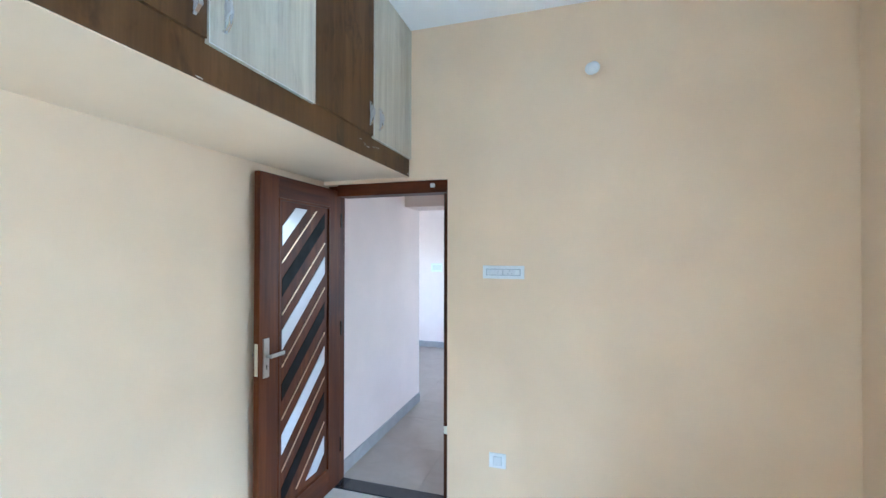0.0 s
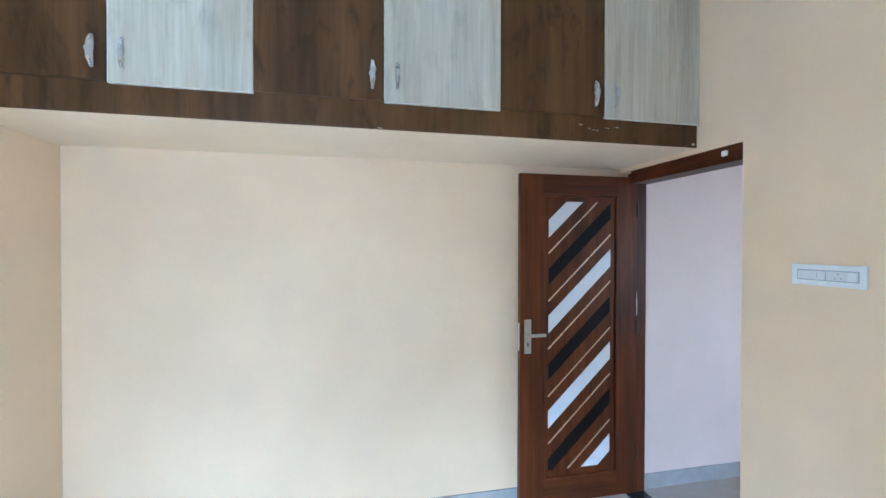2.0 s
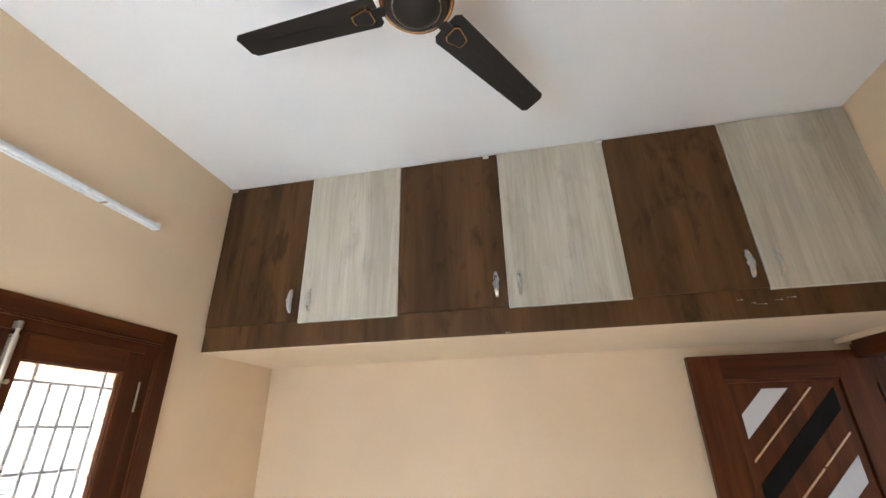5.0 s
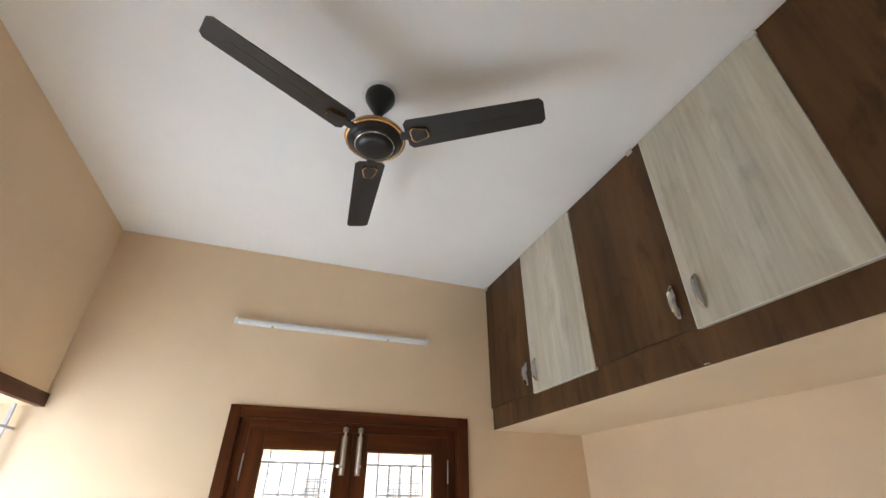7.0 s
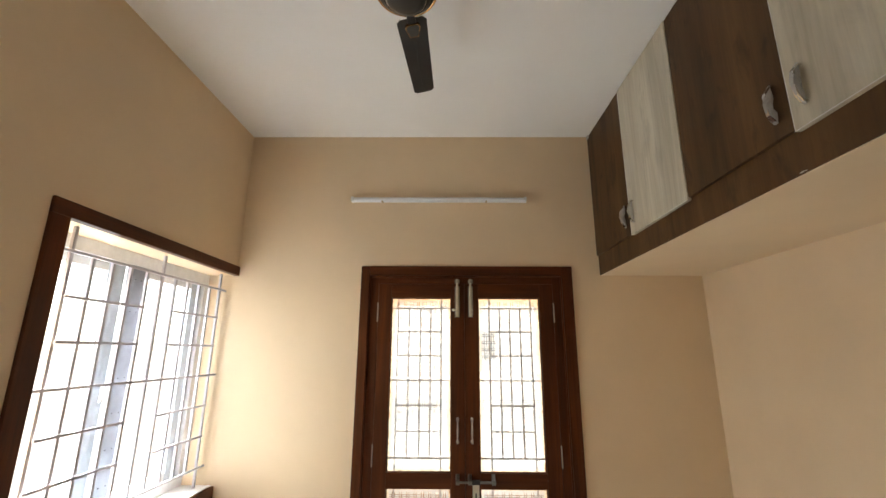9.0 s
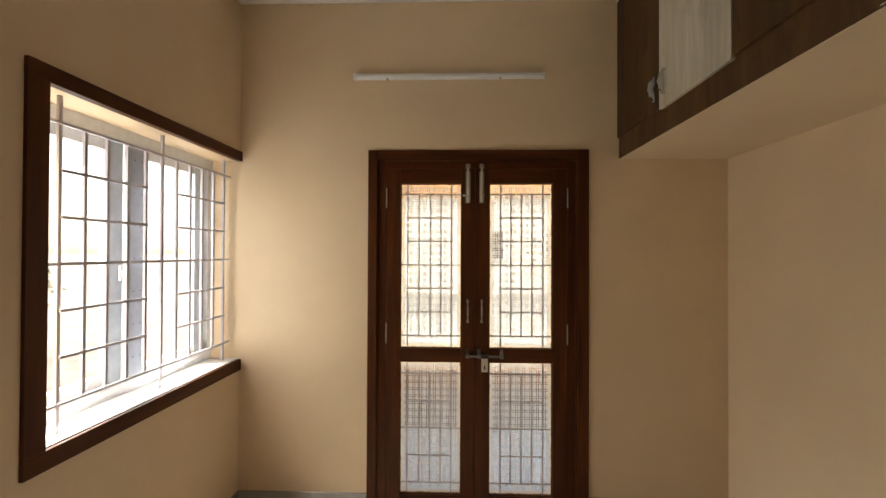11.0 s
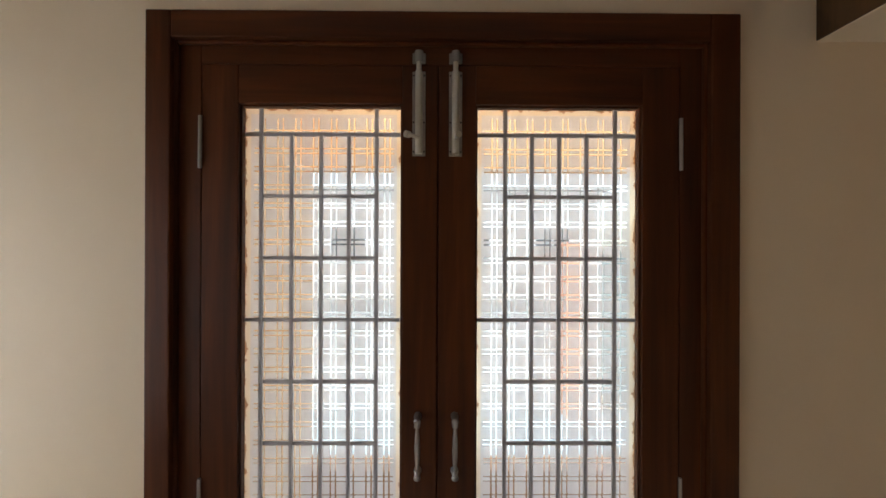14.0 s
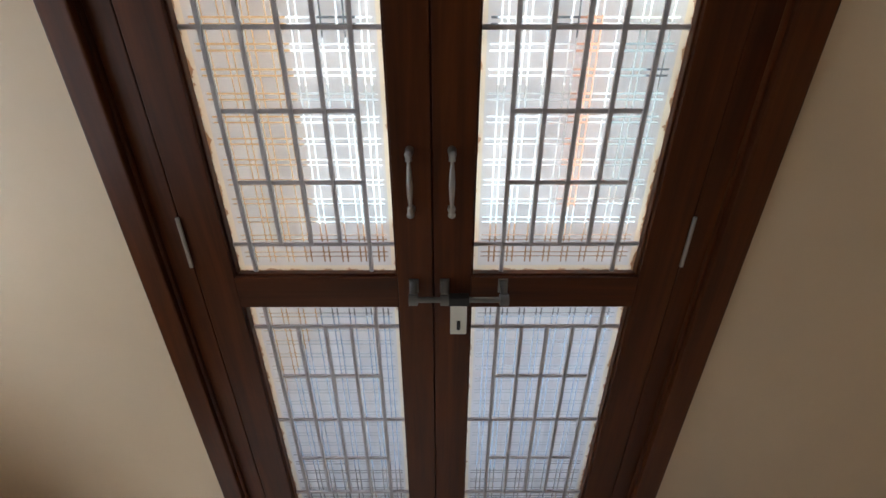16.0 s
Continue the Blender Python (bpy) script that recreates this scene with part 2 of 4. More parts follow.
FROST = (0.74, 0.76, 0.75)
M = dict(
    wall=paint("wall_paint", (0.79, 0.605, 0.405)),
    hall=paint("hall_paint", (0.80, 0.67, 0.60)),
    ceil=paint("ceiling_paint", (0.87, 0.865, 0.85), 0.03),
    orange=paint("balcony_paint", (0.80, 0.46, 0.20)),
    white_ext=paint("house_paint", (0.70, 0.70, 0.68), 0.08),
    teal=paint("teal_paint", (0.30, 0.36, 0.36)),
    parapet=paint("parapet_paint", (0.30, 0.29, 0.28), 0.15),
    coping=paint("coping_paint", (0.56, 0.31, 0.15), 0.12),
    yard=tile_mat("yard_paving", (0.48, 0.58, 0.62), 0.15, 0.5),
    salmon=paint("porch_paint", (0.74, 0.34, 0.20)),
    shutter_pale=plain("pale_shutter", (0.55, 0.55, 0.53), 0.5),
    teak_z=wood("polished_teak_upright", (0.036, 0.0088, 0.0020), (0.090, 0.0225, 0.0048), (0.150, 0.0410, 0.0086), 2, 0.44, 0.0),
    teak_x=wood("polished_teak_cross", (0.036, 0.0088, 0.0020), (0.090, 0.0225, 0.0048), (0.150, 0.0410, 0.0086), 0, 0.44, 0.0),
    teak_y=wood("polished_teak_long", (0.036, 0.0088, 0.0020), (0.090, 0.0225, 0.0048), (0.150, 0.0410, 0.0086), 1, 0.44, 0.0),
    walnut=wood("walnut_laminate", (0.062, 0.0285, 0.0105), (0.122, 0.0580, 0.0212), (0.170, 0.085, 0.0335), 2, 0.48, 0.0, 0.6, 0.62, 0.30),
    walnut_y=wood("walnut_laminate_fascia", (0.062, 0.0285, 0.0105), (0.122, 0.0580, 0.0212), (0.170, 0.085, 0.0335), 2, 0.48, 0.0, 0.6, 0.55, 0.30),
    ash=wood("ash_laminate", (0.46, 0.405, 0.31), (0.59, 0.54, 0.43), (0.70, 0.66, 0.555), 2, 0.48, 0.0, 0.6, 0.32, 0.15),
    soffit=paint("soffit_paint", (0.80, 0.645, 0.46)),
    smudge=plain("dried_filler", (0.70, 0.68, 0.64), 0.8),
    edge=plain("edge_band", (0.72, 0.71, 0.68), 0.4),
    tile=tile_mat("vitrified_tile", (0.63, 0.56, 0.49), 0.10, 0.10),
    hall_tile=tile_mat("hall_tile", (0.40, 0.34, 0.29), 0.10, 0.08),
    grout=plain("grout", (0.40, 0.37, 0.34), 0.9),
    skirt=tile_mat("skirting_tile", (0.40, 0.39, 0.38), 0.18, 0.16),
    granite=tile_mat("black_granite", (0.035, 0.036, 0.04), 0.5, 0.15),
    # Light tile; the sky's reflected blue is put into its base colour.
    sky_tinted_tile=tile_mat("sky_tinted_tile", (0.54, 0.69, 0.88), 0.08, 0.30),
    etched=etched_glass("etched_glass"),
    glass=clear_glass("window_glass"),
    upvc=plain("white_upvc", (0.78, 0.79, 0.80), 0.35),
    # White uPVC with its bluish backlit look put into the colour.
    upvc_backlit=plain("upvc_backlit_tone", (0.52, 0.58, 0.64), 0.38),
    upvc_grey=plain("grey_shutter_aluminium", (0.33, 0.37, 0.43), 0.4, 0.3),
    grill=plain("grill_paint", (0.56, 0.53, 0.57), 0.45),
    door_grill=plain("door_grill_paint", (0.54, 0.50, 0.49), 0.4),
    steel=plain("brushed_steel", (0.80, 0.78, 0.68), 0.36, 1.0),
    dull_steel=plain("dull_steel", (0.44, 0.42, 0.38), 0.40, 1.0),
    aged_steel=plain("aged_steel", (0.24, 0.23, 0.21), 0.42, 1.0),
    dark=plain("dark_iron", (0.05, 0.045, 0.04), 0.45, 0.6),
    chrome=plain("chrome", (0.80, 0.80, 0.80), 0.10, 1.0),
    plastic=plain("white_plastic", (0.82, 0.83, 0.84), 0.28),
    module=plain("switch_module_plastic", (0.74, 0.75, 0.77), 0.25),
    line=plain("module_gap", (0.40, 0.43, 0.46), 0.6),
    inlay_white=plain("white_inlay", (0.66, 0.67, 0.70), 0.22, 0.0, 0.06, 8.0, 0.5),
    inlay_black=plain("black_inlay", (0.006, 0.005, 0.005), 0.5, 0.0, 0.2, 8.0, 0.0, 0.15),
    gold=plain("gold_line", (0.70, 0.50, 0.33), 0.3, 0.8),
    fan=plain("fan_enamel", (0.015, 0.0125, 0.0115), 0.34, 0.0, 0.2, 12.0, 0.0, 0.45),
    copper=plain("copper_trim", (0.62, 0.36, 0.16), 0.22, 1.0),
    silver=plain("silver_ring", (0.70, 0.68, 0.64), 0.25, 1.0),
    window_dark=plain("dark_window", (0.06, 0.07, 0.08), 0.15),
    soil=plain("dry_ground", (0.36, 0.34, 0.31), 0.95, 0.0, 0.35, 0.8),
    leaf=plain("leaves", (0.19, 0.20, 0.11), 0.6, 0.0, 0.5, 3.0),
    bark=plain("bark", (0.14, 0.10, 0.07), 0.9, 0.0, 0.4),
    concrete=plain("raw_plaster", (0.46, 0.44, 0.41), 0.9, 0.0, 0.2, 4.0),
)
wrap_m, wrap_nt, wrap_b = nodes_of("plastic_wrap")
wrap_b.inputs["Base Color"].default_value = (0.9, 0.9, 0.9, 1)
wrap_b.inputs["Roughness"].default_value = 0.22
wrap_b.inputs["Alpha"].default_value = 0.55
wn_noise = add(wrap_nt, "ShaderNodeTexNoise", Scale=90.0, Detail=3.0)
bump(wrap_nt, wrap_b, wn_noise.outputs[0], 0.9, 0.004)
M["wrap"] = wrap_m

# ---- building helpers ----
BASE = {}
OUT_OF_SQUARE = [False]   # the east wall, with its window, leans away to the north


def thing(name, at, label, category, group="", kind=""):
    ob = new(name)
    ob.empty_display_size = 0.05
    ob.location = at
    BASE[ob.name] = Vector(at)
    return tagged(ob, label, category, group, kind)


def part(name, bm, material, parent=None, label="", smooth=False):
    """Links a bmesh, given in the world's metres, as one mesh under its thing or part."""
    if OUT_OF_SQUARE[0]:
        for v in bm.verts:
            v.co.x += 0.0218 * (v.co.y + 0.367)
    base = BASE[parent.name] if parent else Vector((0, 0, 0))
    bmesh.ops.translate(bm, verts=bm.verts, vec=-base)
    me = bpy.data.meshes.new(name)
    bm.to_mesh(me)
    bm.free()
    me.materials.append(material)
    if smooth:
        for p in me.polygons:
            p.use_smooth = True
    ob = new(name, me)
    BASE[ob.name] = base
    if parent:
        ob.parent = parent
    return tagged(ob, label)


def solid(name, bm, material, label, category, group="", kind=""):
    """A top-level thing or piece of the setting that is one mesh."""
    ob = part(name, bm, material)
    return tagged(ob, label, category, group, kind)


def box(x0, x1, y0, y1, z0, z1, bevel=0.0, bm=None):
    bm = bm or bmesh.new()
    co = [(x, y, z) for x in (min(x0, x1), max(x0, x1)) for y in (min(y0, y1), max(y0, y1)) for z in (min(z0, z1), max(z0, z1))]
    v = [bm.verts.new(c) for c in co]
    fs = [bm.faces.new([v[i] for i in f]) for f in ((0, 1, 3, 2), (4, 6, 7, 5), (0, 4, 5, 1), (2, 3, 7, 6), (0, 2, 6, 4), (1, 5, 7, 3))]
    if bevel:
        es = list({e for f in fs for e in f.edges})
        bmesh.ops.bevel(bm, geom=es, offset=bevel, segments=2, profile=0.6, affect="EDGES")
    return bm


def tube(a, b, r, seg=12, r2=None, bm=None):
    bm = bm or bmesh.new()
    a, b = Vector(a), Vector(b)
    m = Matrix.Translation((a + b) / 2) @ (b - a).to_track_quat("Z", "Y").to_matrix().to_4x4()
    bmesh.ops.create_cone(bm, cap_ends=True, segments=seg, radius1=r, radius2=r if r2 is None else r2, depth=(b - a).length, matrix=m)
    return bm


def lathe(profile, m=Matrix(), seg=40, bm=None):
    """Turns (radius, height) pairs about z, placed by m."""
    bm = bm or bmesh.new()
    rings = []
    for r, z in profile:
        rings.append([bm.verts.new(m @ Vector((r * math.cos(a), r * math.sin(a), z))) for a in (2 * math.pi * k / seg for k in range(seg))] if r > 1e-5 else [bm.verts.new(m @ Vector((0, 0, z)))])
    for p, q in zip(rings, rings[1:]):
        for k in range(seg):
            j = (k + 1) % seg
            loop = [p[k % len(p)], p[j % len(p)], q[j % len(q)], q[k % len(q)]]
            uniq = list(dict.fromkeys(loop))
            if len(uniq) > 2:
                bm.faces.new(uniq)
    bmesh.ops.recalc_face_normals(bm, faces=bm.faces)
    return bm


def prism(points, x0, x1, bm=None):
    """A flat outline of (y, z) pairs pulled from x0 to x1."""
    bm = bm or bmesh.new()
    a = [bm.verts.new((x0, y, z)) for y, z in points]
    b = [bm.verts.new((x1, y, z)) for y, z in points]
    bm.faces.new(a)
    bm.faces.new(list(reversed(b)))
    for k in range(len(points)):
        j = (k + 1) % len(points)
        bm.faces.new((a[j], a[k], b[k], b[j]))
    bmesh.ops.recalc_face_normals(bm, faces=bm.faces)
    return bm


def clip(points, axis, limit, keep_less):
    out = []
    for k, p in enumerate(points):
        q = points[(k + 1) % len(points)]
        pin, qin = ((p[axis] <= limit) == keep_less), ((q[axis] <= limit) == keep_less)
        if pin:
            out.append(p)
        if pin != qin:
            f = (limit - p[axis]) / (q[axis] - p[axis])
            out.append((p[0] + f * (q[0] - p[0]), p[1] + f * (q[1] - p[1])))
    return out


def sweep(path, w, t, side, bm=None):
    """A flat bar of width w along side and thickness t, swept along a path of points."""
    bm = bm or bmesh.new()
    side = Vector(side).normalized()
    rings = []
    for k, p in enumerate(path):
        p = Vector(p)
        d = (Vector(path[min(k + 1, len(path) - 1)]) - Vector(path[max(k - 1, 0)])).normalized()
        n = d.cross(side).normalized()
        rings.append([bm.verts.new(p + side * w / 2 * u + n * t / 2 * v) for u, v in ((-1, -1), (1, -1), (1, 1), (-1, 1))])
    for p, q in zip(rings, rings[1:]):
        for k in range(4):
            bm.faces.new((p[k], p[(k + 1) % 4], q[(k + 1) % 4], q[k]))
    bm.faces.new(rings[0])
    bm.faces.new(rings[-1])
    bmesh.ops.recalc_face_normals(bm, faces=bm.faces)
    return bm

# ---- the room's shell ----
XW, XE, YS, YN, TOP = -1.445, 1.515, -0.367, 2.838, 3.100
YH = 2.970            # hall face of the north wall
XO, YO = 1.745, -0.597  # outer faces


def slab(name, bm, material, label, category):
    return solid(name, bm, material, label, category, kind="structure")


def joined(*spans):
    bm = bmesh.new()
    for s in spans:
        box(*s, bm=bm)
    return bm


D_L, D_R, D_T = 0.718, -0.621, 2.190   # balcony door's frame
W_N, W_B, W_T = 0.842, 0.905, 2.125    # window's recess
N_R, N_T = -0.536, 2.108               # hall door's opening

slab("wall_south", joined((XW - 0.2, D_R, YO, YS, 0, TOP), (D_L, XO, YO, YS, 0, TOP), (D_R, D_L, YO, YS, D_T, TOP)), M["wall"],
     "beige painted wall with a double door to the balcony", "wall")
east = joined((XE, XO, W_N, 3.2, 0, TOP), (XE, XO, YS, W_N, 0, W_B), (XE, XO, YS, W_N, W_T, TOP))
OUT_OF_SQUARE[0] = True
slab("wall_east", east, M["wall"], "beige painted wall with a barred window", "wall")
slab("window_sill", box(XE + 0.005, 1.690, YS + 0.001, W_N - 0.001, W_B - 0.01, W_B + 0.004), M["ceil"], "white plastered window sill", "window sill")
OUT_OF_SQUARE[0] = False
slab("wall_north", joined((N_R, 1.62, YN, YH, 0, TOP), (XW, N_R, YN, YH, N_T, TOP)), M["wall"],
     "beige painted wall with a doorway to the hall", "wall")
slab("wall_west", joined((XW - 0.2, XW, YS, YH, 0, TOP)), M["wall"], "plain beige painted wall under the loft", "wall")
slab("ceiling", joined((XW - 0.2, XO, YO, YH, TOP, TOP + 0.15)), M["ceil"], "flat white painted ceiling", "ceiling")
slab("loft_slab", box(XW, -0.822, YS, YN, 2.133, 2.200), M["soffit"], "cream painted loft shelf slab along the wall", "loft slab")


# ---- hall beyond the doorway ----
slab("hall_wall_west", joined((-1.60, -1.392, YH, 4.62, 0, TOP)), M["hall"], "pale pink hall wall with grey skirting", "wall")
slab("hall_beam", joined((-1.392, 1.515, 4.20, 4.60, 2.095, TOP)), M["hall"], "painted beam across the hall", "beam")
slab("hall_wall_north", joined((-5.0, 1.745, 7.19, 7.39, 0, TOP)), M["hall"], "pale pink far wall of the hall", "wall")
# Opening added out of view, to go with the far wall's fill lamp.
slab("hall_wall_south", joined((-5.0, -4.2, 4.42, 4.62, 0, TOP), (-2.4, -1.60, 4.42, 4.62, 0, TOP), (-4.2, -2.4, 4.42, 4.62, 0, 0.85), (-4.2, -2.4, 4.42, 4.62, 2.15, TOP)), M["hall"], "pale pink hall wall with an unseen window opening", "wall")
slab("hall_wall_end", joined((-5.2, -5.0, 4.42, 7.39, 0, TOP)), M["hall"], "pale pink hall end wall", "wall")
slab("hall_wall_east", joined((1.515, 1.745, 3.2, 5.0, 0, TOP), (1.515, 1.745, 6.5, 7.19, 0, TOP), (1.515, 1.745, 5.0, 6.5, 0, 0.85), (1.515, 1.745, 5.0, 6.5, 2.15, TOP)), M["hall"],
     "pale pink hall wall with an unseen window opening", "wall")
slab("hall_ceiling", joined((-5.2, 1.745, YH, 7.39, TOP + 0.002, TOP + 0.15)), M["ceil"], "flat white hall ceiling", "ceiling")
floor_bed = slab("floor", joined((-5.2, 1.745, YO, 7.39, -0.15, -0.006)), M["grout"], "greige vitrified tile floor", "floor")

# skirting tiles
SK = 0.10


def skirting(spans, label):
    for n, s in enumerate(spans):
        slab("baseboard", box(*s, 0.002), M["skirt"], label, "skirting")


skirting([(N_R, XE, YN - 0.012, YN, 0, 0.055), (XE - 0.012, XE, YS, YN - 0.012, 0, SK), (D_L + 0.002, XE - 0.012, YS, YS + 0.012, 0, SK),
          (XW, D_R - 0.002, YS, YS + 0.012, 0, SK), (XW, XW + 0.012, YS + 0.012, YN, 0, 0.085)], "grey tile skirting along the room wall")
skirting([(-1.392, -1.380, YH + 0.001, 3.55, 0, SK), (-1.392, -1.380, 3.552, 4.15, 0, SK), (-1.392, -1.380, 4.152, 4.62, 0, SK),
          (-5.0, 1.515, 7.178, 7.19, 0, SK)], "mottled grey tile skirting along the hall wall")
slab("threshold", box(XW + 0.002, N_R, YN + 0.004, YH, -0.006, 0.006, 0.002), M["granite"], "black granite threshold strip", "threshold")

# ---- hall door: frame and open leaf ----
def hall_door_frame():
    t = thing("door_frame", (-1.0, 2.93, 0), "polished dark teak door frame set into the wall", "door frame", kind="structure")
    part("jamb", box(XW + 0.001, -1.357, 2.899, YH + 0.004, 0.006, N_T - 0.001, 0.003), M["teak_z"], t)
    part("jamb", box(-0.579, N_R - 0.001, 2.900, YH + 0.004, 0.006, 2.026, 0.003), M["teak_z"], t)
    part("head", box(-1.343, N_R - 0.001, 2.848, YH + 0.004, 2.026, N_T - 0.001, 0.003), M["teak_x"], t)
    chip = [(2.9035, 1.165), (2.9085, 1.180), (2.9105, 1.235), (2.9080, 1.290), (2.9045, 1.330), (2.9025, 1.250)]
    part("chip", prism(chip, -1.3575, -1.3566), M["smudge"], t, "pale chipped patch in the varnish")
    part("strike_plate", box(-0.577, -0.553, 2.897, 2.901, 0.45, 0.50, 0.001), M["steel"], t, "small steel strike plate")
    part("ball_catch", box(-0.655, -0.625, 2.840, 2.850, 2.060, 2.085, 0.002), M["plastic"], t, "small pale catch on the head")


def hall_door():
    x0, x1, y0, y1, zb, zt = -1.382, -1.346, 2.089, 2.894, 0.012, 2.068
    t = thing("door", (-1.364, 2.486, zb), "open dark red teak door with slanting white and black inlays", "door")
    ya, yb, za, zc = 2.240, 2.760, 0.162, 1.946
    part("stile", box(x0, x1, y0, ya, zb, zt, 0.002), M["teak_z"], t)
    part("stile", box(x0, x1, yb, y1, zb, zt, 0.002), M["teak_z"], t)
    part("rail", box(x0, x1, ya, yb, zc, zt, 0.002), M["teak_y"], t)
    part("rail", box(x0, x1, ya, yb, zb, za, 0.002), M["teak_y"], t)
    part("panel", box(x0 + 0.008, x1 - 0.009, ya, yb, za, zc), M["teak_z"], t)
    mould = bmesh.new()
    for s in ((ya, ya + 0.016, za, zc), (yb - 0.016, yb, za, zc), (ya + 0.016, yb - 0.016, zc - 0.016, zc), (ya + 0.016, yb - 0.016, za, za + 0.016)):
        box(x1 - 0.010, x1 + 0.003, *s, 0.004, mould)
    part("moulding", mould, M["teak_z"], t)
    face = x1 - 0.009
    lo, hi, bot, top, slope = 2.280, 2.708, 0.220, 1.900, 0.97

    def band(z, h, thick, mat, name):
        pts = [(lo, z), (hi, z + slope * (hi - lo)), (hi, z + h + slope * (hi - lo)), (lo, z + h)]
        pts = clip(clip(pts, 1, top, True), 1, bot, False)
        if len(pts) > 2:
            part(name, prism(pts, face, face + thick), mat, t)

    for k in range(4):
        band(1.674 - 0.5955 * k, 0.110, 0.004, M["inlay_white"], "white_inlay")
        band(1.382 - 0.5955 * k, 0.100, 0.003, M["inlay_black"], "black_inlay")
    for k in range(6):
        band(1.573 - 0.2978 * k, 0.010, 0.005, M["gold"], "gold_line")
    for sgn, xf in ((1, x1), (-1, x0)):
        plate = part("lock_plate", box(xf, xf + sgn * 0.008, 2.116, 2.160, 0.962, 1.172, 0.003), M["dull_steel"], t, "brushed steel lock plate")
        part("keyhole", box(xf + sgn * 0.0075, xf + sgn * 0.0085, 2.134, 2.142, 1.006, 1.030), M["dark"], plate)
        bm = tube((xf, 2.138, 1.078), (xf + sgn * 0.040, 2.138, 1.078), 0.009)
        box(xf + sgn * 0.034, xf + sgn * 0.046, 2.130, 2.243, 1.068, 1.088, 0.004, bm)
        part("lever", bm, M["dull_steel"], plate, "steel lever handle")
    part("latch_plate", box(x0 + 0.008, x1 - 0.008, 2.0865, 2.0895, 0.980, 1.150, 0.001), M["steel"], t, "steel latch plate on the door edge")
    for z in (0.28, 1.10, 1.86):
        part("hinge", tube((-1.341, 2.897, z - 0.05), (-1.341, 2.897, z + 0.05), 0.005), M["dark"], t)


hall_door_frame()
hall_door()

# ---- loft cabinets ----
EDGES = (YS + 0.006, 0.170, 0.692, 1.223, 1.757, 2.293, YN - 0.003)
slab("loft_fascia", box(-0.822, -0.800, YS + 0.002, YN - 0.002, 2.134, 2.268, 0.001), M["walnut_y"], "dark walnut laminate strip below the loft doors", "fascia")
slab("loft_edge", box(-0.822, -0.803, YS + 0.002, YN - 0.002, 2.1305, 2.134), M["soffit"], "thin cream edge strip under the fascia", "trim")
slab("loft_filler", box(-0.83, -0.806, YS + 0.002, YN - 0.002, 3.090, TOP), M["concrete"], "thin grey filler under the ceiling", "trim")


def bow_handle(y, z, x, parent, wrapped):
    pts = [(x, y, z - 0.056), (x + 0.012, y, z - 0.054), (x + 0.024, y, z - 0.036), (x + 0.028, y, z), (x + 0.024, y, z + 0.036), (x + 0.012, y, z + 0.054), (x, y, z + 0.056)]
    h = part("handle", sweep(pts, 0.012, 0.005, (0, 1, 0)), M["chrome"], parent, "bowed chrome handle")
    rnd = random.Random(int(y * 1000))
    bm = bmesh.new()
    rings = []
    for k in range(9):
        zz = z - 0.062 + 0.124 * k / 8
        w = (0.006 + 0.008 * math.sin(math.pi * k / 8)) * (1.0 if wrapped > 0.8 else 0.6)
        ring = []
        for a in range(8):
            q = 2 * math.pi * a / 8
            j = 1 + rnd.uniform(-0.35, 0.35) * wrapped
            ring.append(bm.verts.new((x + 0.004 + max(0.0, 0.016 + 0.016 * math.cos(q) * j) * math.sin(math.pi * (k + 0.6) / 9.2), y + w * math.sin(q) * j, zz)))
        rings.append(ring)
    for p, q in zip(rings, rings[1:]):
        for a in range(8):
            bm.faces.new((p[a], p[(a + 1) % 8], q[(a + 1) % 8], q[a]))
    part("plastic_wrap", bm, M["wrap"], h, "crumpled clear plastic wrap")


def loft_cabinet(n):
    ya, ym, yb = EDGES[2 * n], EDGES[2 * n + 1], EDGES[2 * n + 2]
    t = thing("loft_cabinet", (-1.12, (ya + yb) / 2, 2.2), "ceiling-high loft cabinet with one walnut and one ash door", "cabinet", "loft cabinets")
    body = bmesh.new()
    box(XW + 0.003, -0.824, ya + 0.002, ya + 0.020, 2.203, 3.088, bm=body)
    box(XW + 0.003, -0.824, yb - 0.020, yb - 0.002, 2.203, 3.088, bm=body)
    box(XW + 0.003, -0.824, ya + 0.020, yb - 0.020, 2.203, 2.221, bm=body)
    box(XW + 0.003, -0.824, ya + 0.020, yb - 0.020, 3.070, 3.088, bm=body)
    part("body", body, M["edge"], t)
    d = part("door", box(-0.808, -0.788, ya + 0.001, ym - 0.0015, 2.258, 3.092, 0.0012), M["walnut"], t, "dark walnut laminate door")
    bow_handle(ym - 0.050, 2.364, -0.788, d, 1.0)
    d = part("door", box(-0.806, -0.784, ym + 0.0015, yb - 0.001, 2.248, 3.092, 0.0012), M["ash"], t, "pale grey ash laminate door")
    bow_handle(ym + 0.056, 2.362, -0.784, d, 0.6)
    rim = bmesh.new()
    box(-0.7845, -0.783, ym + 0.0015, ym + 0.004, 2.248, 3.092, bm=rim)
    box(-0.7845, -0.783, ym + 0.004, yb - 0.001, 2.248, 2.2505, bm=rim)
    part("edge_band", rim, M["edge"], d, "thin white edge band")


for n in range(3):
    loft_cabinet(n)


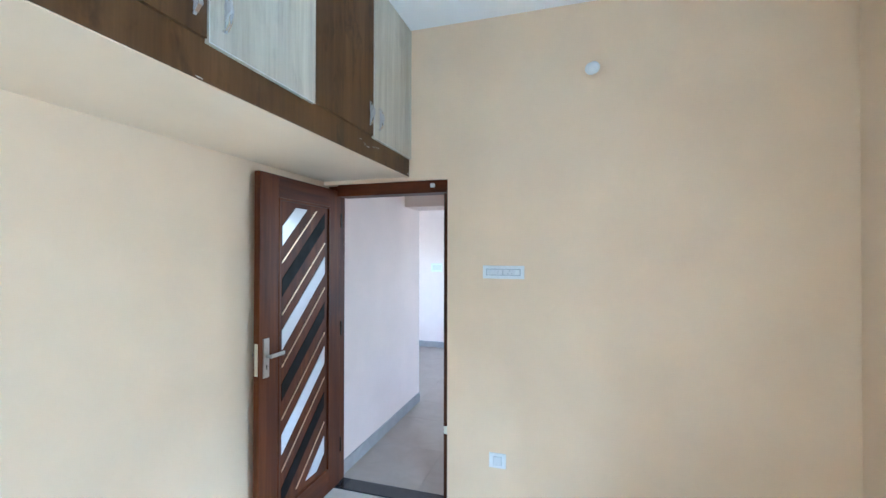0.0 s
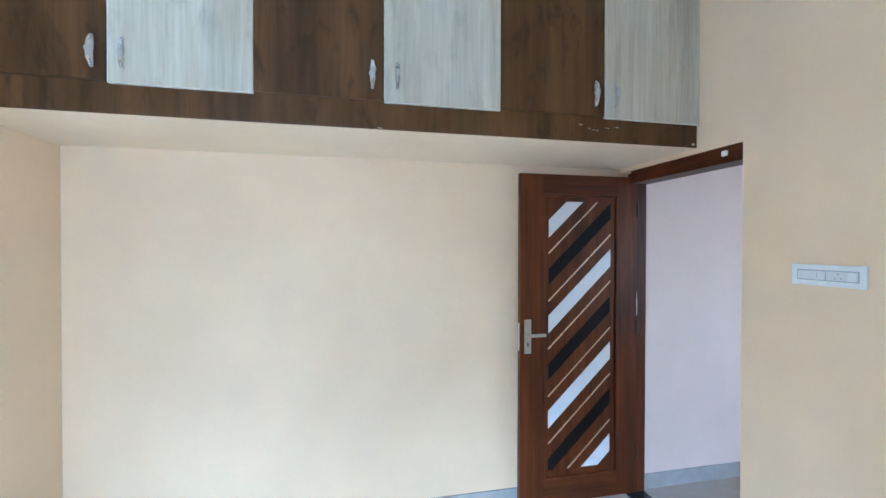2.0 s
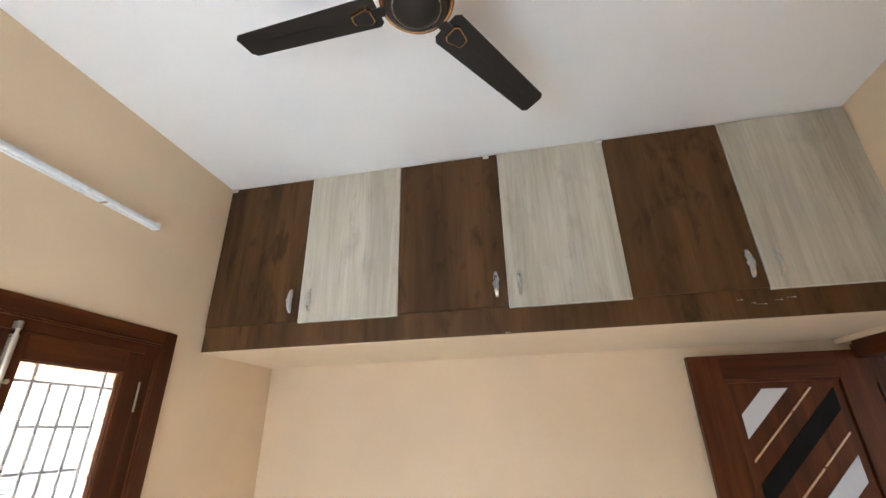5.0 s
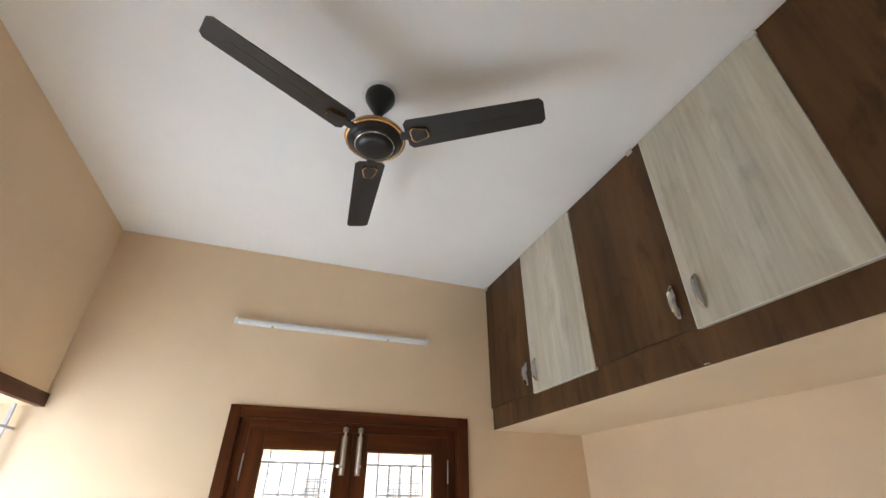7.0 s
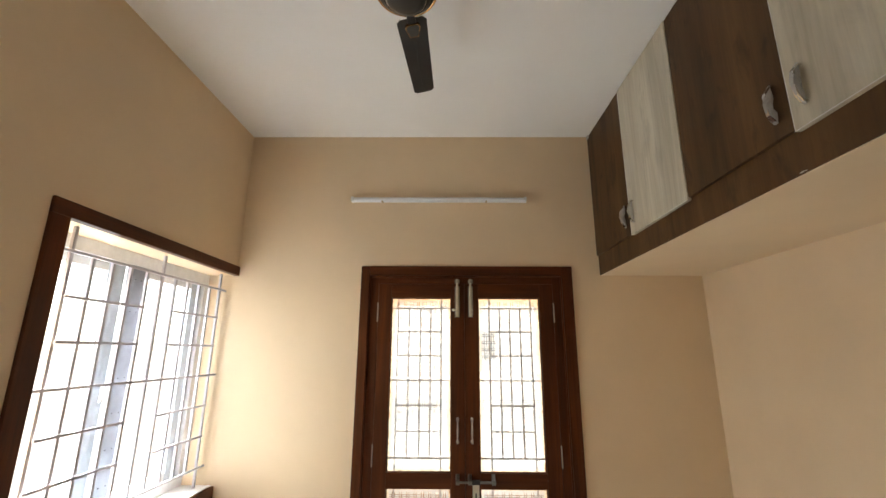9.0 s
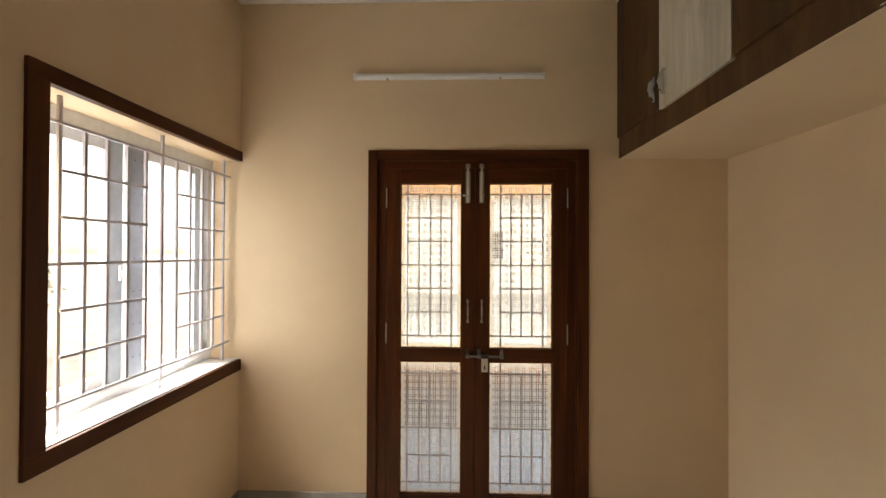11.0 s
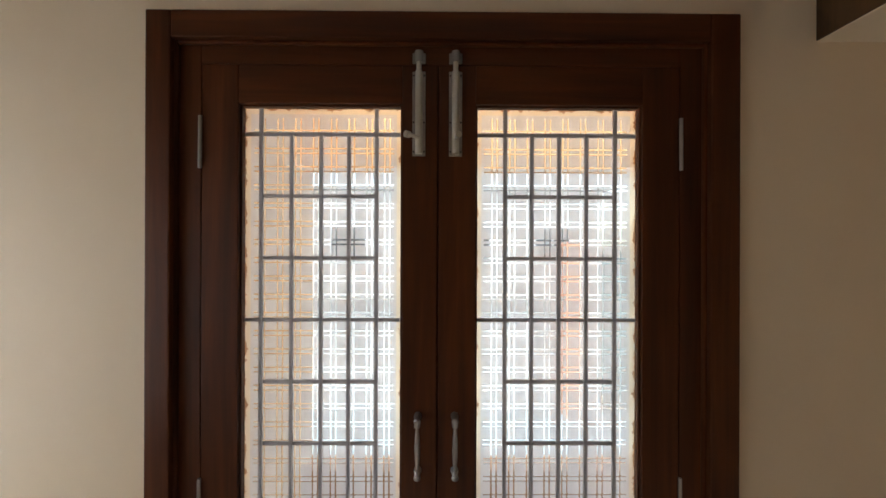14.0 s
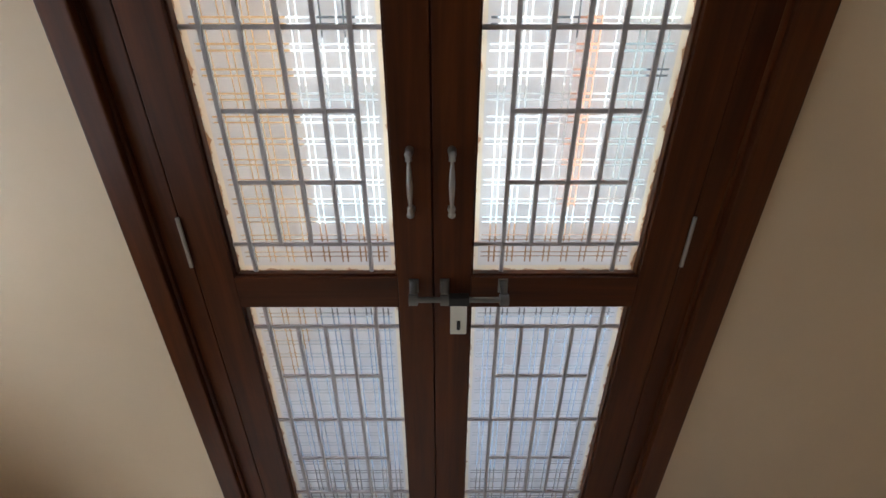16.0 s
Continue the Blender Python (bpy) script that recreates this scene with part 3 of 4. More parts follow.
def smudges():
    """Dried filler dabs and a scrap of tape on the loft front."""
    rnd = random.Random(8)
    for y, z, w, h in ((2.17, 2.215, 0.030, 0.004), (2.215, 2.198, 0.022, 0.004), (2.25, 2.192, 0.040, 0.005), (2.31, 2.205, 0.035, 0.004), (2.36, 2.212, 0.040, 0.003), (2.813, 2.150, 0.020, 0.018), (1.205, 2.140, 0.030, 0.008)):
        bm = bmesh.new()
        pts = []
        for k in range(10):
            a = 2 * math.pi * k / 10
            r = rnd.uniform(0.6, 1.1)
            pts.append((y + w / 2 * r * math.cos(a), z + h / 2 * r * math.sin(a) + (a - 3) * 0.001))
        prism(pts, -0.8005, -0.7985, bm)
        solid("filler_smear", bm, M["smudge"], "dried white filler smear on the walnut fascia", "stain", "filler smears")
    for y in (1.745, 1.165, -0.34):
        solid("tape_scrap", box(-0.800, -0.779, y - 0.016, y + 0.016, 3.074, 3.094, 0.003), M["smudge"], "small scrap of pale tape under the ceiling", "tape", "tape scraps")


smudges()

# ---- balcony door ----
def balcony_door():
    fr = thing("balcony_door_frame", (0.043, -0.41, 0), "broad polished teak frame of the balcony door", "door frame", kind="structure")
    yf, yb, ys = YS + 0.013, -0.470, -0.379
    for a, b, c in ((0.661, D_L - 0.001, 0.6055), (D_R + 0.001, -0.553, -0.4965)):
        part("jamb", box(a, b, yb, yf, 0.0, D_T - 0.001, 0.004), M["teak_z"], fr)
        lo, hi = (c, a) if a > 0 else (b, c)
        part("stop", box(lo, hi, yb, ys, 0.0, 2.127, 0.002), M["teak_z"], fr)
    part("head", box(-0.553, 0.661, yb, yf, 2.127, D_T - 0.001, 0.004), M["teak_x"], fr)
    part("head_stop", box(-0.4965, 0.6055, yb, ys, 2.078, 2.127, 0.002), M["teak_x"], fr)
    bead = bmesh.new()
    box(0.653, 0.661, ys, ys + 0.012, 0.0, 2.127, 0.003, bead)
    box(-0.553, -0.545, ys, ys + 0.012, 0.0, 2.127, 0.003, bead)
    box(-0.545, 0.653, ys, ys + 0.012, 2.119, 2.127, 0.003, bead)
    part("bead", bead, M["teak_z"], fr)

    for side, (out, meet, g_out, g_in) in enumerate(((0.6040, 0.0645, 0.521, 0.145), (-0.4950, 0.0615, -0.410, -0.024))):
        s = 1 if side == 0 else -1
        t = thing("balcony_door_leaf", ((out + meet) / 2, -0.40, 0.01), "closed teak door leaf with barred etched glass", "door", "balcony door leaves")
        y0, y1 = -0.419, -0.379
        xa, xb = sorted((out, g_out))
        part("hinge_stile", box(xa, xb, y0, y1, 0.012, 2.0772, 0.002), M["teak_z"], t)
        xa, xb = sorted((meet, g_in))
        part("lock_stile", box(xa, xb, y0, y1, 0.012, 2.0772, 0.002), M["teak_z"], t)
        xa, xb = sorted((g_out, g_in))
        for za, zb in ((1.989, 2.0772), (0.896, 0.978), (0.012, 0.085)):
            part("rail", box(xa, xb, y0, y1, za, zb, 0.002), M["teak_x"], t)
        for za, zb in ((0.978, 1.989), (0.085, 0.896)):
            bd = bmesh.new()
            w = 0.005
            for p, q in ((-0.4075, -0.3885),):
                box(xa, xa + w, p, q, za, zb, 0.003, bd)
                box(xb - w, xb, p, q, za, zb, 0.003, bd)
                box(xa + w, xb - w, p, q, zb - w, zb, 0.003, bd)
                box(xa + w, xb - w, p, q, za, za + w, 0.003, bd)
            part("glazing_bead", bd, M["teak_z"], t)
            cx, cz, hx, hz = (xa + xb) / 2, (za + zb) / 2, (xb - xa) / 2, (zb - za) / 2
            ob = part("pane", box(xa, xb, -0.4135, -0.4095, za, zb), M["etched"], t, "frosted glass pane with clear plaid lines")
            me = ob.data
            shift = BASE[ob.name] - Vector((cx, -0.4115, cz))
            for v in me.vertices:
                v.co += shift
            ob.location = -shift
            at = me.attributes.new("half", "FLOAT_VECTOR", "POINT")
            for k in range(len(me.vertices)):
                at.data[k].vector = (hx, 0.002, hz)
            # grill: flat bars just inside the glass
            yg0, yg1 = -0.4045, -0.3985
            wide = xb - xa
            vx = [xb - wide * f for f in ((0.117, 0.306, 0.489, 0.662, 0.835) if side == 0 else (0.184, 0.347, 0.513, 0.681, 0.855))]
            hz_list = [1.924 - 0.1453 * k for k in range(7)] if zb > 1 else [0.820 - 0.167 * k for k in range(5)]
            full = (0, 3, 6) if zb > 1 else (0, 2, 4)
            for k, x in enumerate(vx):
                ends = k in (0, 4)
                part("grill_bar", box(x - 0.0045, x + 0.0045, yg0, yg1, za if ends else hz_list[-1], zb if ends else hz_list[0]), M["door_grill"], t)
            for k, z in enumerate(hz_list):
                p, q = (xa, xb) if k in full else (vx[4], vx[0])
                part("grill_bar", box(p, q, yg0 - 0.003, yg1 - 0.0035, z - 0.0045, z + 0.0045), M["door_grill"], t)
        if side == 0:
            # Unseen strip added behind the meeting seam to keep daylight from leaking through.
            part("astragal", box(0.051, 0.073, -0.432, -0.4195, 0.012, 2.0772, 0.002), M["teak_z"], t)
        for z in (1.898, 1.070):
            hg = tube((out + s * 0.001, -0.373, z - 0.060), (out + s * 0.001, -0.3745, z + 0.060), 0.0042)
            part("hinge", hg, M["dull_steel"], t, "steel butt hinge")
        # tower bolt
        bx = 0.107 if side == 0 else 0.023
        bolt = part("tower_bolt", box(bx - 0.015, bx + 0.015, -0.379, -0.375, 1.868, 2.062, 0.001), M["dull_steel"], t, "long steel tower bolt")
        part("barrel", tube((bx, -0.371, 1.872), (bx, -0.371, 2.060), 0.0085, 16), M["steel"], bolt)
        part("rod", tube((bx, -0.371, 2.058), (bx, -0.371, 2.100), 0.006, 14), M["steel"], bolt)
        kb = tube((bx, -0.365, 1.908), (bx + (0.020 if side == 0 else -0.004), -0.350, 1.910), 0.004, 10)
        tube((bx + (0.020 if side == 0 else -0.004), -0.350, 1.910), (bx + (0.028 if side == 0 else -0.006), -0.342, 1.910), 0.0075, 12, bm=kb)
        part("knob", kb, M["steel"], bolt)
        for zz in (1.878, 1.945, 2.052):
            for dx in (-0.012, 0.012):
                part("screw", tube((bx + dx, -0.3755, zz), (bx + dx, -0.3742, zz), 0.0022, 8), M["dark"], bolt)
        kp = box(bx - 0.015, bx + 0.015, -0.379, -0.3745, 2.080, 2.104, 0.001)
        tube((bx, -0.371, 2.082), (bx, -0.371, 2.106), 0.0095, 16, bm=kp)
        part("keeper", kp, M["dull_steel"], fr, "steel bolt keeper")
        # pull handle
        hx = 0.107 if side == 0 else 0.023
        prof = [(0.0032, -0.052), (0.0034, -0.045), (0.0052, -0.025), (0.0064, 0.0), (0.0052, 0.025), (0.0034, 0.045), (0.0032, 0.052)]
        hb = lathe(prof, pose(hx, -0.346, 1.211), 16)
        for e in (-1, 1):
            lathe([(0.0, 0.0), (0.0085, 0.001), (0.0088, 0.007), (0.0062, 0.012), (0.006, 0.034), (0.008, 0.038), (0, 0.040)], pose(hx, -0.379, 1.211 + e * 0.062, -90), 16, hb)
            tube((hx, -0.346, 1.211 + e * 0.048), (hx, -0.346, 1.211 + e * 0.068), 0.0068, 12, 0.005, hb)
        part("pull_handle", hb, M["dull_steel"], t, "slim bow-shaped steel pull handle", True)

    # sliding latch across both leaves
    al = thing("aldrop_latch", (0.02, -0.36, 0.932), "steel sliding latch across the two leaves", "door latch")
    z = 0.940
    part("bolt_rod", tube((0.118, -0.345, z), (-0.108, -0.345, z), 0.0068, 16), M["aged_steel"], al)
    for x in (0.108, 0.037, -0.098):
        g = box(x - 0.011, x + 0.011, -0.379, -0.374, z + 0.000, z + 0.036, 0.001)
        tube((x, -0.376, z + 0.026), (x, -0.349, z + 0.010), 0.008, 12, bm=g)
        tube((x - 0.010, -0.345, z), (x + 0.010, -0.345, z), 0.0135, 18, bm=g)
        part("guide", g, M["aged_steel"], al)
    lk = box(-0.014, 0.024, -0.352, -0.337, z - 0.092, z + 0.010, 0.002)
    h = part("hasp_lock", lk, M["steel"], al, "flat steel lock box")
    part("collar", box(-0.018, 0.028, -0.356, -0.333, z - 0.010, z + 0.012, 0.002), M["dark"], h)
    part("keyhole", box(0.001, 0.009, -0.3375, -0.334, z - 0.078, z - 0.052, 0.002), M["dark"], h)


balcony_door()

# ---- window ----
def window():
    tr = thing("window_trim", (XE, 0.25, 1.5), "flat polished teak border round the window", "window trim", kind="structure")
    x0, x1 = XE - 0.014, XE + 0.02
    part("border", box(x0, x1, YS + 0.001, 0.914, W_T - 0.003, 2.181, 0.002), M["teak_y"], tr)
    part("border", box(x0, x1, YS + 0.001, 0.914, 0.838, W_B, 0.002), M["teak_y"], tr)
    part("border", box(x0 + 0.001, x1, W_N - 0.002, 0.9135, W_B, W_T - 0.003, 0.002), M["teak_z"], tr)

    w = thing("window_1", (1.71, 0.25, W_B), "white sliding window with grey shutter stiles, partly open", "window", kind="structure")
    fx0, fx1 = 1.690, 1.744
    part("frame", joined((fx0, fx1, YS + 0.001, W_N - 0.001, W_B + 0.001, W_B + 0.062), (fx0, fx1, YS + 0.001, W_N - 0.001, W_T - 0.062, W_T - 0.001),
                         (fx0, fx1, YS + 0.001, YS + 0.045, W_B + 0.062, W_T - 0.062), (fx0, fx1, W_N - 0.045, W_N - 0.001, W_B + 0.062, W_T - 0.062)), M["upvc"], w)
    za, zb = W_B + 0.055, W_T - 0.055

    def shutter(ya, yb, x, mat_a, mat_b, wa=0.055, wb=0.055):
        st = part("shutter", joined((x, x + 0.022, ya, yb, za, za + 0.055), (x, x + 0.022, ya, yb, zb - 0.055, zb)), M["upvc"], w)
        part("stile", box(x - 0.002, x + 0.024, ya, ya + wa, za, zb, 0.002), mat_a, st)
        part("stile", box(x - 0.002, x + 0.024, yb - wb, yb, za, zb, 0.002), mat_b, st)
        pane = part("glass", box(x + 0.009, x + 0.013, ya + wa, yb - wb, za + 0.055, zb - 0.055), M["glass"], st)
        pane.visible_shadow = False

    shutter(0.278, 0.841, 1.722, M["upvc_backlit"], M["upvc"], 0.100, 0.050)
    shutter(-0.282, 0.274, 1.694, M["upvc_backlit"], M["upvc_grey"], 0.080, 0.098)
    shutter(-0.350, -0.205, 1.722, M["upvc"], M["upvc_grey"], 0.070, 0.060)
    holes = bmesh.new()
    for k in range(7):
        z = W_B + 0.16 + 0.155 * k
        for y in (0.205, 0.245):
            tube((1.6905, y, z), (1.6925, y, z), 0.003, 8, bm=holes)
    part("screw_holes", holes, M["dark"], w)
    catch = box(1.683, 1.692, 0.318, 0.334, 1.430, 1.500, 0.002)
    box(1.678, 1.684, 0.322, 0.330, 1.452, 1.478, 0.001, catch)
    part("catch", catch, M["plastic"], w, "small white sliding catch")

    g = thing("window_grill", (1.60, 0.25, W_B), "grey painted iron window grill fixed in the reveal", "window grill")
    gx = 1.588
    ys = [0.722 - 0.1034 * k for k in range(11)]
    zz = (1.012, 1.517, 2.025)
    for k, y in enumerate(ys):
        tall = k in (0, 5, 10)
        part("upright_bar", box(gx - 0.006, gx + 0.006, y - 0.007, y + 0.007, W_B + 0.004 if tall else zz[0], W_T if tall else zz[2], 0.001), M["grill"], g)
    for z in zz:
        part("cross_bar", box(gx - 0.0145, gx - 0.0065, YS - 0.02, W_N + 0.02, z - 0.0055, z + 0.0055), M["grill"], g)
    third = (zz[1] - zz[0]) / 3
    for z in (zz[0] + third, zz[0] + 2 * third, zz[1] + third, zz[1] + 2 * third):
        for a, b in ((0, 4), (6, 10)):
            part("cross_bar", box(gx - 0.0145, gx - 0.0065, ys[b], ys[a], z - 0.0055, z + 0.0055), M["grill"], g)


OUT_OF_SQUARE[0] = True
window()
OUT_OF_SQUARE[0] = False

# ---- ceiling fan ----
def ceiling_fan():
    cx, cy, zb = 0.313, 1.077, 2.861
    t = thing("ceiling_fan", (cx, cy, TOP), "dark brown three-blade ceiling fan with copper trim", "ceiling fan")
    up = pose(cx, cy, 0)
    part("ceiling_plate", lathe([(0.0, TOP), (0.070, TOP), (0.070, TOP - 0.004), (0.0, TOP - 0.004)], up), M["plastic"], t, "white round ceiling plate")
    part("canopy", lathe([(0.056, TOP - 0.004), (0.057, TOP - 0.018), (0.053, TOP - 0.032), (0.038, TOP - 0.062), (0.020, TOP - 0.094), (0.014, TOP - 0.104), (0.0, TOP - 0.104)], up), M["fan"], t, smooth=True)
    part("down_rod", tube((cx, cy, zb + 0.060), (cx, cy, TOP - 0.090), 0.008, 16), M["fan"], t)
    h = zb + 0.006
    part("lower_cover", lathe([(0.010, h + 0.105), (0.012, h + 0.085), (0.021, h + 0.056), (0.046, h + 0.037), (0.086, h + 0.022)], up), M["copper"], t, "copper cover round the rod", True)
    part("motor", lathe([(0.0, h + 0.030), (0.050, h + 0.029), (0.086, h + 0.021), (0.098, h + 0.010), (0.098, h - 0.009), (0.091, h - 0.017), (0.0865, h - 0.0185), (0.0845, h - 0.023), (0.076, h - 0.0295), (0.072, h - 0.031), (0.069, h - 0.030)], up, 56), M["fan"], t, smooth=True)
    part("trim_ring", lathe([(0.094, h + 0.015), (0.1035, h + 0.012), (0.1080, h + 0.004), (0.1085, h - 0.003), (0.1060, h - 0.0075), (0.0990, h - 0.0105), (0.0970, h - 0.0080)], up, 56), M["copper"], t, "copper trim ring", True)
    part("bottom_cap", lathe([(0.069, h - 0.030), (0.065, h - 0.039), (0.047, h - 0.048), (0.023, h - 0.053), (0.0, h - 0.054)], up, 48), M["fan"], t, smooth=True)
    part("cap_ring", lathe([(0.0695, h - 0.0295), (0.0708, h - 0.032), (0.0690, h - 0.0345), (0.0665, h - 0.0335)], up, 48), M["silver"], t, "thin silver ring", True)
    for k, ang in enumerate((-93.2, 26.8, 146.8)):
        turn = pose(cx, cy, zb + 0.004, 0, 0, ang) @ pose(0, 0, 0, -10)
        bm = bmesh.new()
        outline = []
        r0, r1, w0, w1, c = 0.116, 0.568 if k == 0 else 0.590, 0.057, 0.047, 0.014
        for px, py in ((r0 + c, -w0), (r1 - c, -w1), (r1, -w1 + c), (r1 + 0.004, w1 - c), (r1 - c + 0.004, w1), (r0 + c, w0), (r0, w0 - c), (r0, -w0 + c)):
            outline.append((px, py))
        a = [bm.verts.new(turn @ Vector((px, py, 0.0))) for px, py in outline]
        b = [bm.verts.new(turn @ Vector((px, py, -0.0035))) for px, py in outline]
        bm.faces.new(a)
        bm.faces.new(b[::-1])
        for i in range(len(outline)):
            j = (i + 1) % len(outline)
            bm.faces.new((a[j], a[i], b[i], b[j]))
        bmesh.ops.recalc_face_normals(bm, faces=bm.faces)
        blade = part("blade", bm, M["fan"], t)
        arm = box(0.085, 0.150, -0.016, 0.016, -0.010, -0.003, 0.002)
        bmesh.ops.transform(arm, matrix=turn, verts=arm.verts)
        part("blade_arm", arm, M["fan"], t)
        crease = box(0.24, 0.52, -0.003, 0.003, -0.0045, -0.003, 0.0006)
        bmesh.ops.transform(crease, matrix=turn, verts=crease.verts)
        part("rib", crease, M["fan"], blade)
        for nm, grow, z0, z1, mat, lab in (("emblem_rim", 1.15, -0.015, -0.0034, M["copper"], "copper-edged emblem"), ("emblem", 1.0, -0.0175, -0.0145, M["fan"], "")):
            pts = [(0.150, -0.016), (0.158, -0.024), (0.166, -0.025), (0.203, -0.015), (0.207, 0.0), (0.203, 0.015), (0.166, 0.025), (0.158, 0.024), (0.150, 0.016)]
            pts = [(0.166 + (x - 0.178) * grow, y * grow) for x, y in pts]
            em = bmesh.new()
            a = [em.verts.new(turn @ Vector((x, y, z0))) for x, y in pts]
            b = [em.verts.new(turn @ Vector((x, y, z1))) for x, y in pts]
            em.faces.new(a)
            em.faces.new(b[::-1])
            for i in range(len(pts)):
                j = (i + 1) % len(pts)
                em.faces.new((a[j], a[i], b[i], b[j]))
            bmesh.ops.recalc_face_normals(em, faces=em.faces)
            part(nm, em, mat, blade, lab)


ceiling_fan()

# ---- wall fittings ----
def tube_light():
    t = thing("tube_light", (0.228, YS, 2.635), "unlit white batten tube light on the wall", "tube light")
    y = YS
    part("batten", box(0.804, -0.342, y, y + 0.018, 2.621, 2.648, 0.003), M["plastic"], t)
    part("diffuser", box(0.790, -0.334, y + 0.017, y + 0.038, 2.623, 2.646, 0.007), M["plastic"], t, "white plastic diffuser")
    for a, b in ((0.806, 0.788), (-0.332, -0.350)):
        part("end_cap", box(a, b, y, y + 0.040, 2.619, 2.650, 0.003), M["plastic"], t)
    for x in (0.60, -0.085):
        part("clip", box(x - 0.006, x + 0.006, y, y + 0.039, 2.6185, 2.6225, 0.001), M["silver"], t)


def switch_board():
    x0, x1, z0, z1 = -0.304, -0.049, 1.475, 1.556
    y = YN
    t = thing("switch_board", (-0.18, y, 1.508), "white modular switch and socket plate on the wall", "switch")
    part("plate", box(x0, x1, y - 0.010, y, z0, z1, 0.003), M["plastic"], t)
    part("surround", box(x0 + 0.022, x1 - 0.022, y - 0.0112, y - 0.0098, z0 + 0.020, z1 - 0.020), M["line"], t)
    xm = (x0 + x1) / 2 - 0.002
    a = part("switch_module", box(x0 + 0.025, xm - 0.002, y - 0.0135, y - 0.010, z0 + 0.0235, z1 - 0.0235, 0.0015), M["module"], t)
    b = part("socket_module", box(xm + 0.002, x1 - 0.025, y - 0.0135, y - 0.010, z0 + 0.0235, z1 - 0.0235, 0.0015), M["module"], t)
    pins = bmesh.new()
    cx, cz = xm + 0.042, (z0 + z1) / 2
    for dx, dz, r in ((0, 0.009, 0.0035), (-0.010, -0.008, 0.0028), (0.010, -0.008, 0.0028)):
        tube((cx + dx, y - 0.0134, cz + dz), (cx + dx, y - 0.0142, cz + dz), r, 10, bm=pins)
    part("pin_holes", pins, M["line"], b)
    rk = part("rocker", box(x1 - 0.055, x1 - 0.030, y - 0.0155, y - 0.013, z0 + 0.026, z1 - 0.026, 0.001), M["plastic"], b)
    part("rocker_mark", box(xm - 0.030, xm - 0.028, y - 0.0142, y - 0.0134, z0 + 0.030, z1 - 0.030), M["line"], a)


def low_plate():
    x0, x1, z0, z1 = -0.264, -0.160, 0.314, 0.404
    y = YN
    t = thing("cable_outlet", (-0.21, y, 0.36), "small square white outlet plate low on the wall", "outlet")
    part("plate", box(x0, x1, y - 0.009, y, z0, z1, 0.003), M["plastic"], t)
    part("surround", box(-0.238, -0.186, y - 0.0102, y - 0.0088, 0.333, 0.385), M["line"], t)
    part("module", box(-0.236, -0.188, y - 0.0125, y - 0.009, 0.335, 0.383, 0.0015), M["module"], t)


def bulb_holder():
    x, z = 0.335, 2.705
    t = thing("wall_bulb", (x, YN, z), "unlit white bulb in an angled wall holder", "wall lamp")
    m = pose(x, YN, z, 90)
    part("base", lathe([(0.0, 0.0), (0.036, 0.0), (0.036, 0.006), (0.030, 0.016), (0.0, 0.020)], m), M["plastic"], t, smooth=True)
    d = Vector((0.10, -0.78, -0.30)).normalized()
    q = Matrix.Translation((x, YN - 0.008, z)) @ d.to_track_quat("Z", "Y").to_matrix().to_4x4()
    part("holder", lathe([(0.0, 0.0), (0.021, 0.0), (0.021, 0.030), (0.018, 0.034), (0.0, 0.034)], q, 24), M["plastic"], t, smooth=True)
    part("collar", lathe([(0.017, 0.030), (0.0265, 0.031), (0.0270, 0.041), (0.017, 0.043)], q, 24), M["dark"], t, "dark collar ring")
    part("bulb", lathe([(0.017, 0.038), (0.019, 0.046), (0.030, 0.062), (0.034, 0.078), (0.030, 0.096), (0.018, 0.108), (0.0, 0.112)], q, 28), M["plastic"], t, "white globe bulb", True)


def hall_switch():
    t = thing("switch_plate", (-2.02, 7.178, 1.38), "white switch plate on the far hall wall", "switch")
    part("plate", box(-2.126, -1.917, 7.178, 7.19, 1.306, 1.451, 0.003), M["plastic"], t)
    part("module", box(-2.096, -1.947, 7.174, 7.178, 1.336, 1.421, 0.002), M["module"], t)


tube_light()
switch_board()
low_plate()
bulb_holder()
hall_switch()

# ---- balcony ----
slab("balcony_floor", box(-2.6, 1.2, -1.75, YO, -0.15, -0.004), M["sky_tinted_tile"], "light tiled balcony floor with reflected sky in its blue tint", "floor")
slab("balcony_parapet", box(-2.6, 0.76, -1.75, -1.58, -0.004, 0.357), M["parapet"], "low grey-brown painted balcony parapet", "parapet")
slab("parapet_band", box(-2.6, 0.76, -1.75, -1.578, 0.357, 0.513, 0.004), M["coping"], "orange-brown painted band along the parapet top", "parapet")
slab("balcony_side_wall", box(0.76, 0.95, -1.75, YO, -0.004, 2.45), M["orange"], "orange painted side wall of the balcony", "wall")
slab("balcony_beam", box(-2.6, 0.76, -1.75, -1.60, 2.075, 2.45), M["orange"], "orange painted beam over the balcony edge", "beam")

# ---- outside ----
def ground():
    bm = bmesh.new()
    n = 24
    grid = {}
    for i in range(n + 1):
        for j in range(n + 1):
            u, v = (i / n * 2 - 1), (j / n * 2 - 1)
            grid[i, j] = bm.verts.new((math.copysign(abs(u) ** 2.5, u) * 900, math.copysign(abs(v) ** 2.5, v) * 900, -3.6))
    for i in range(n):
        for j in range(n):
            bm.faces.new((grid[i, j], grid[i + 1, j], grid[i + 1, j + 1], grid[i, j + 1]))
    slab("ground", bm, M["soil"], "dry sandy ground stretching to the horizon", "ground")


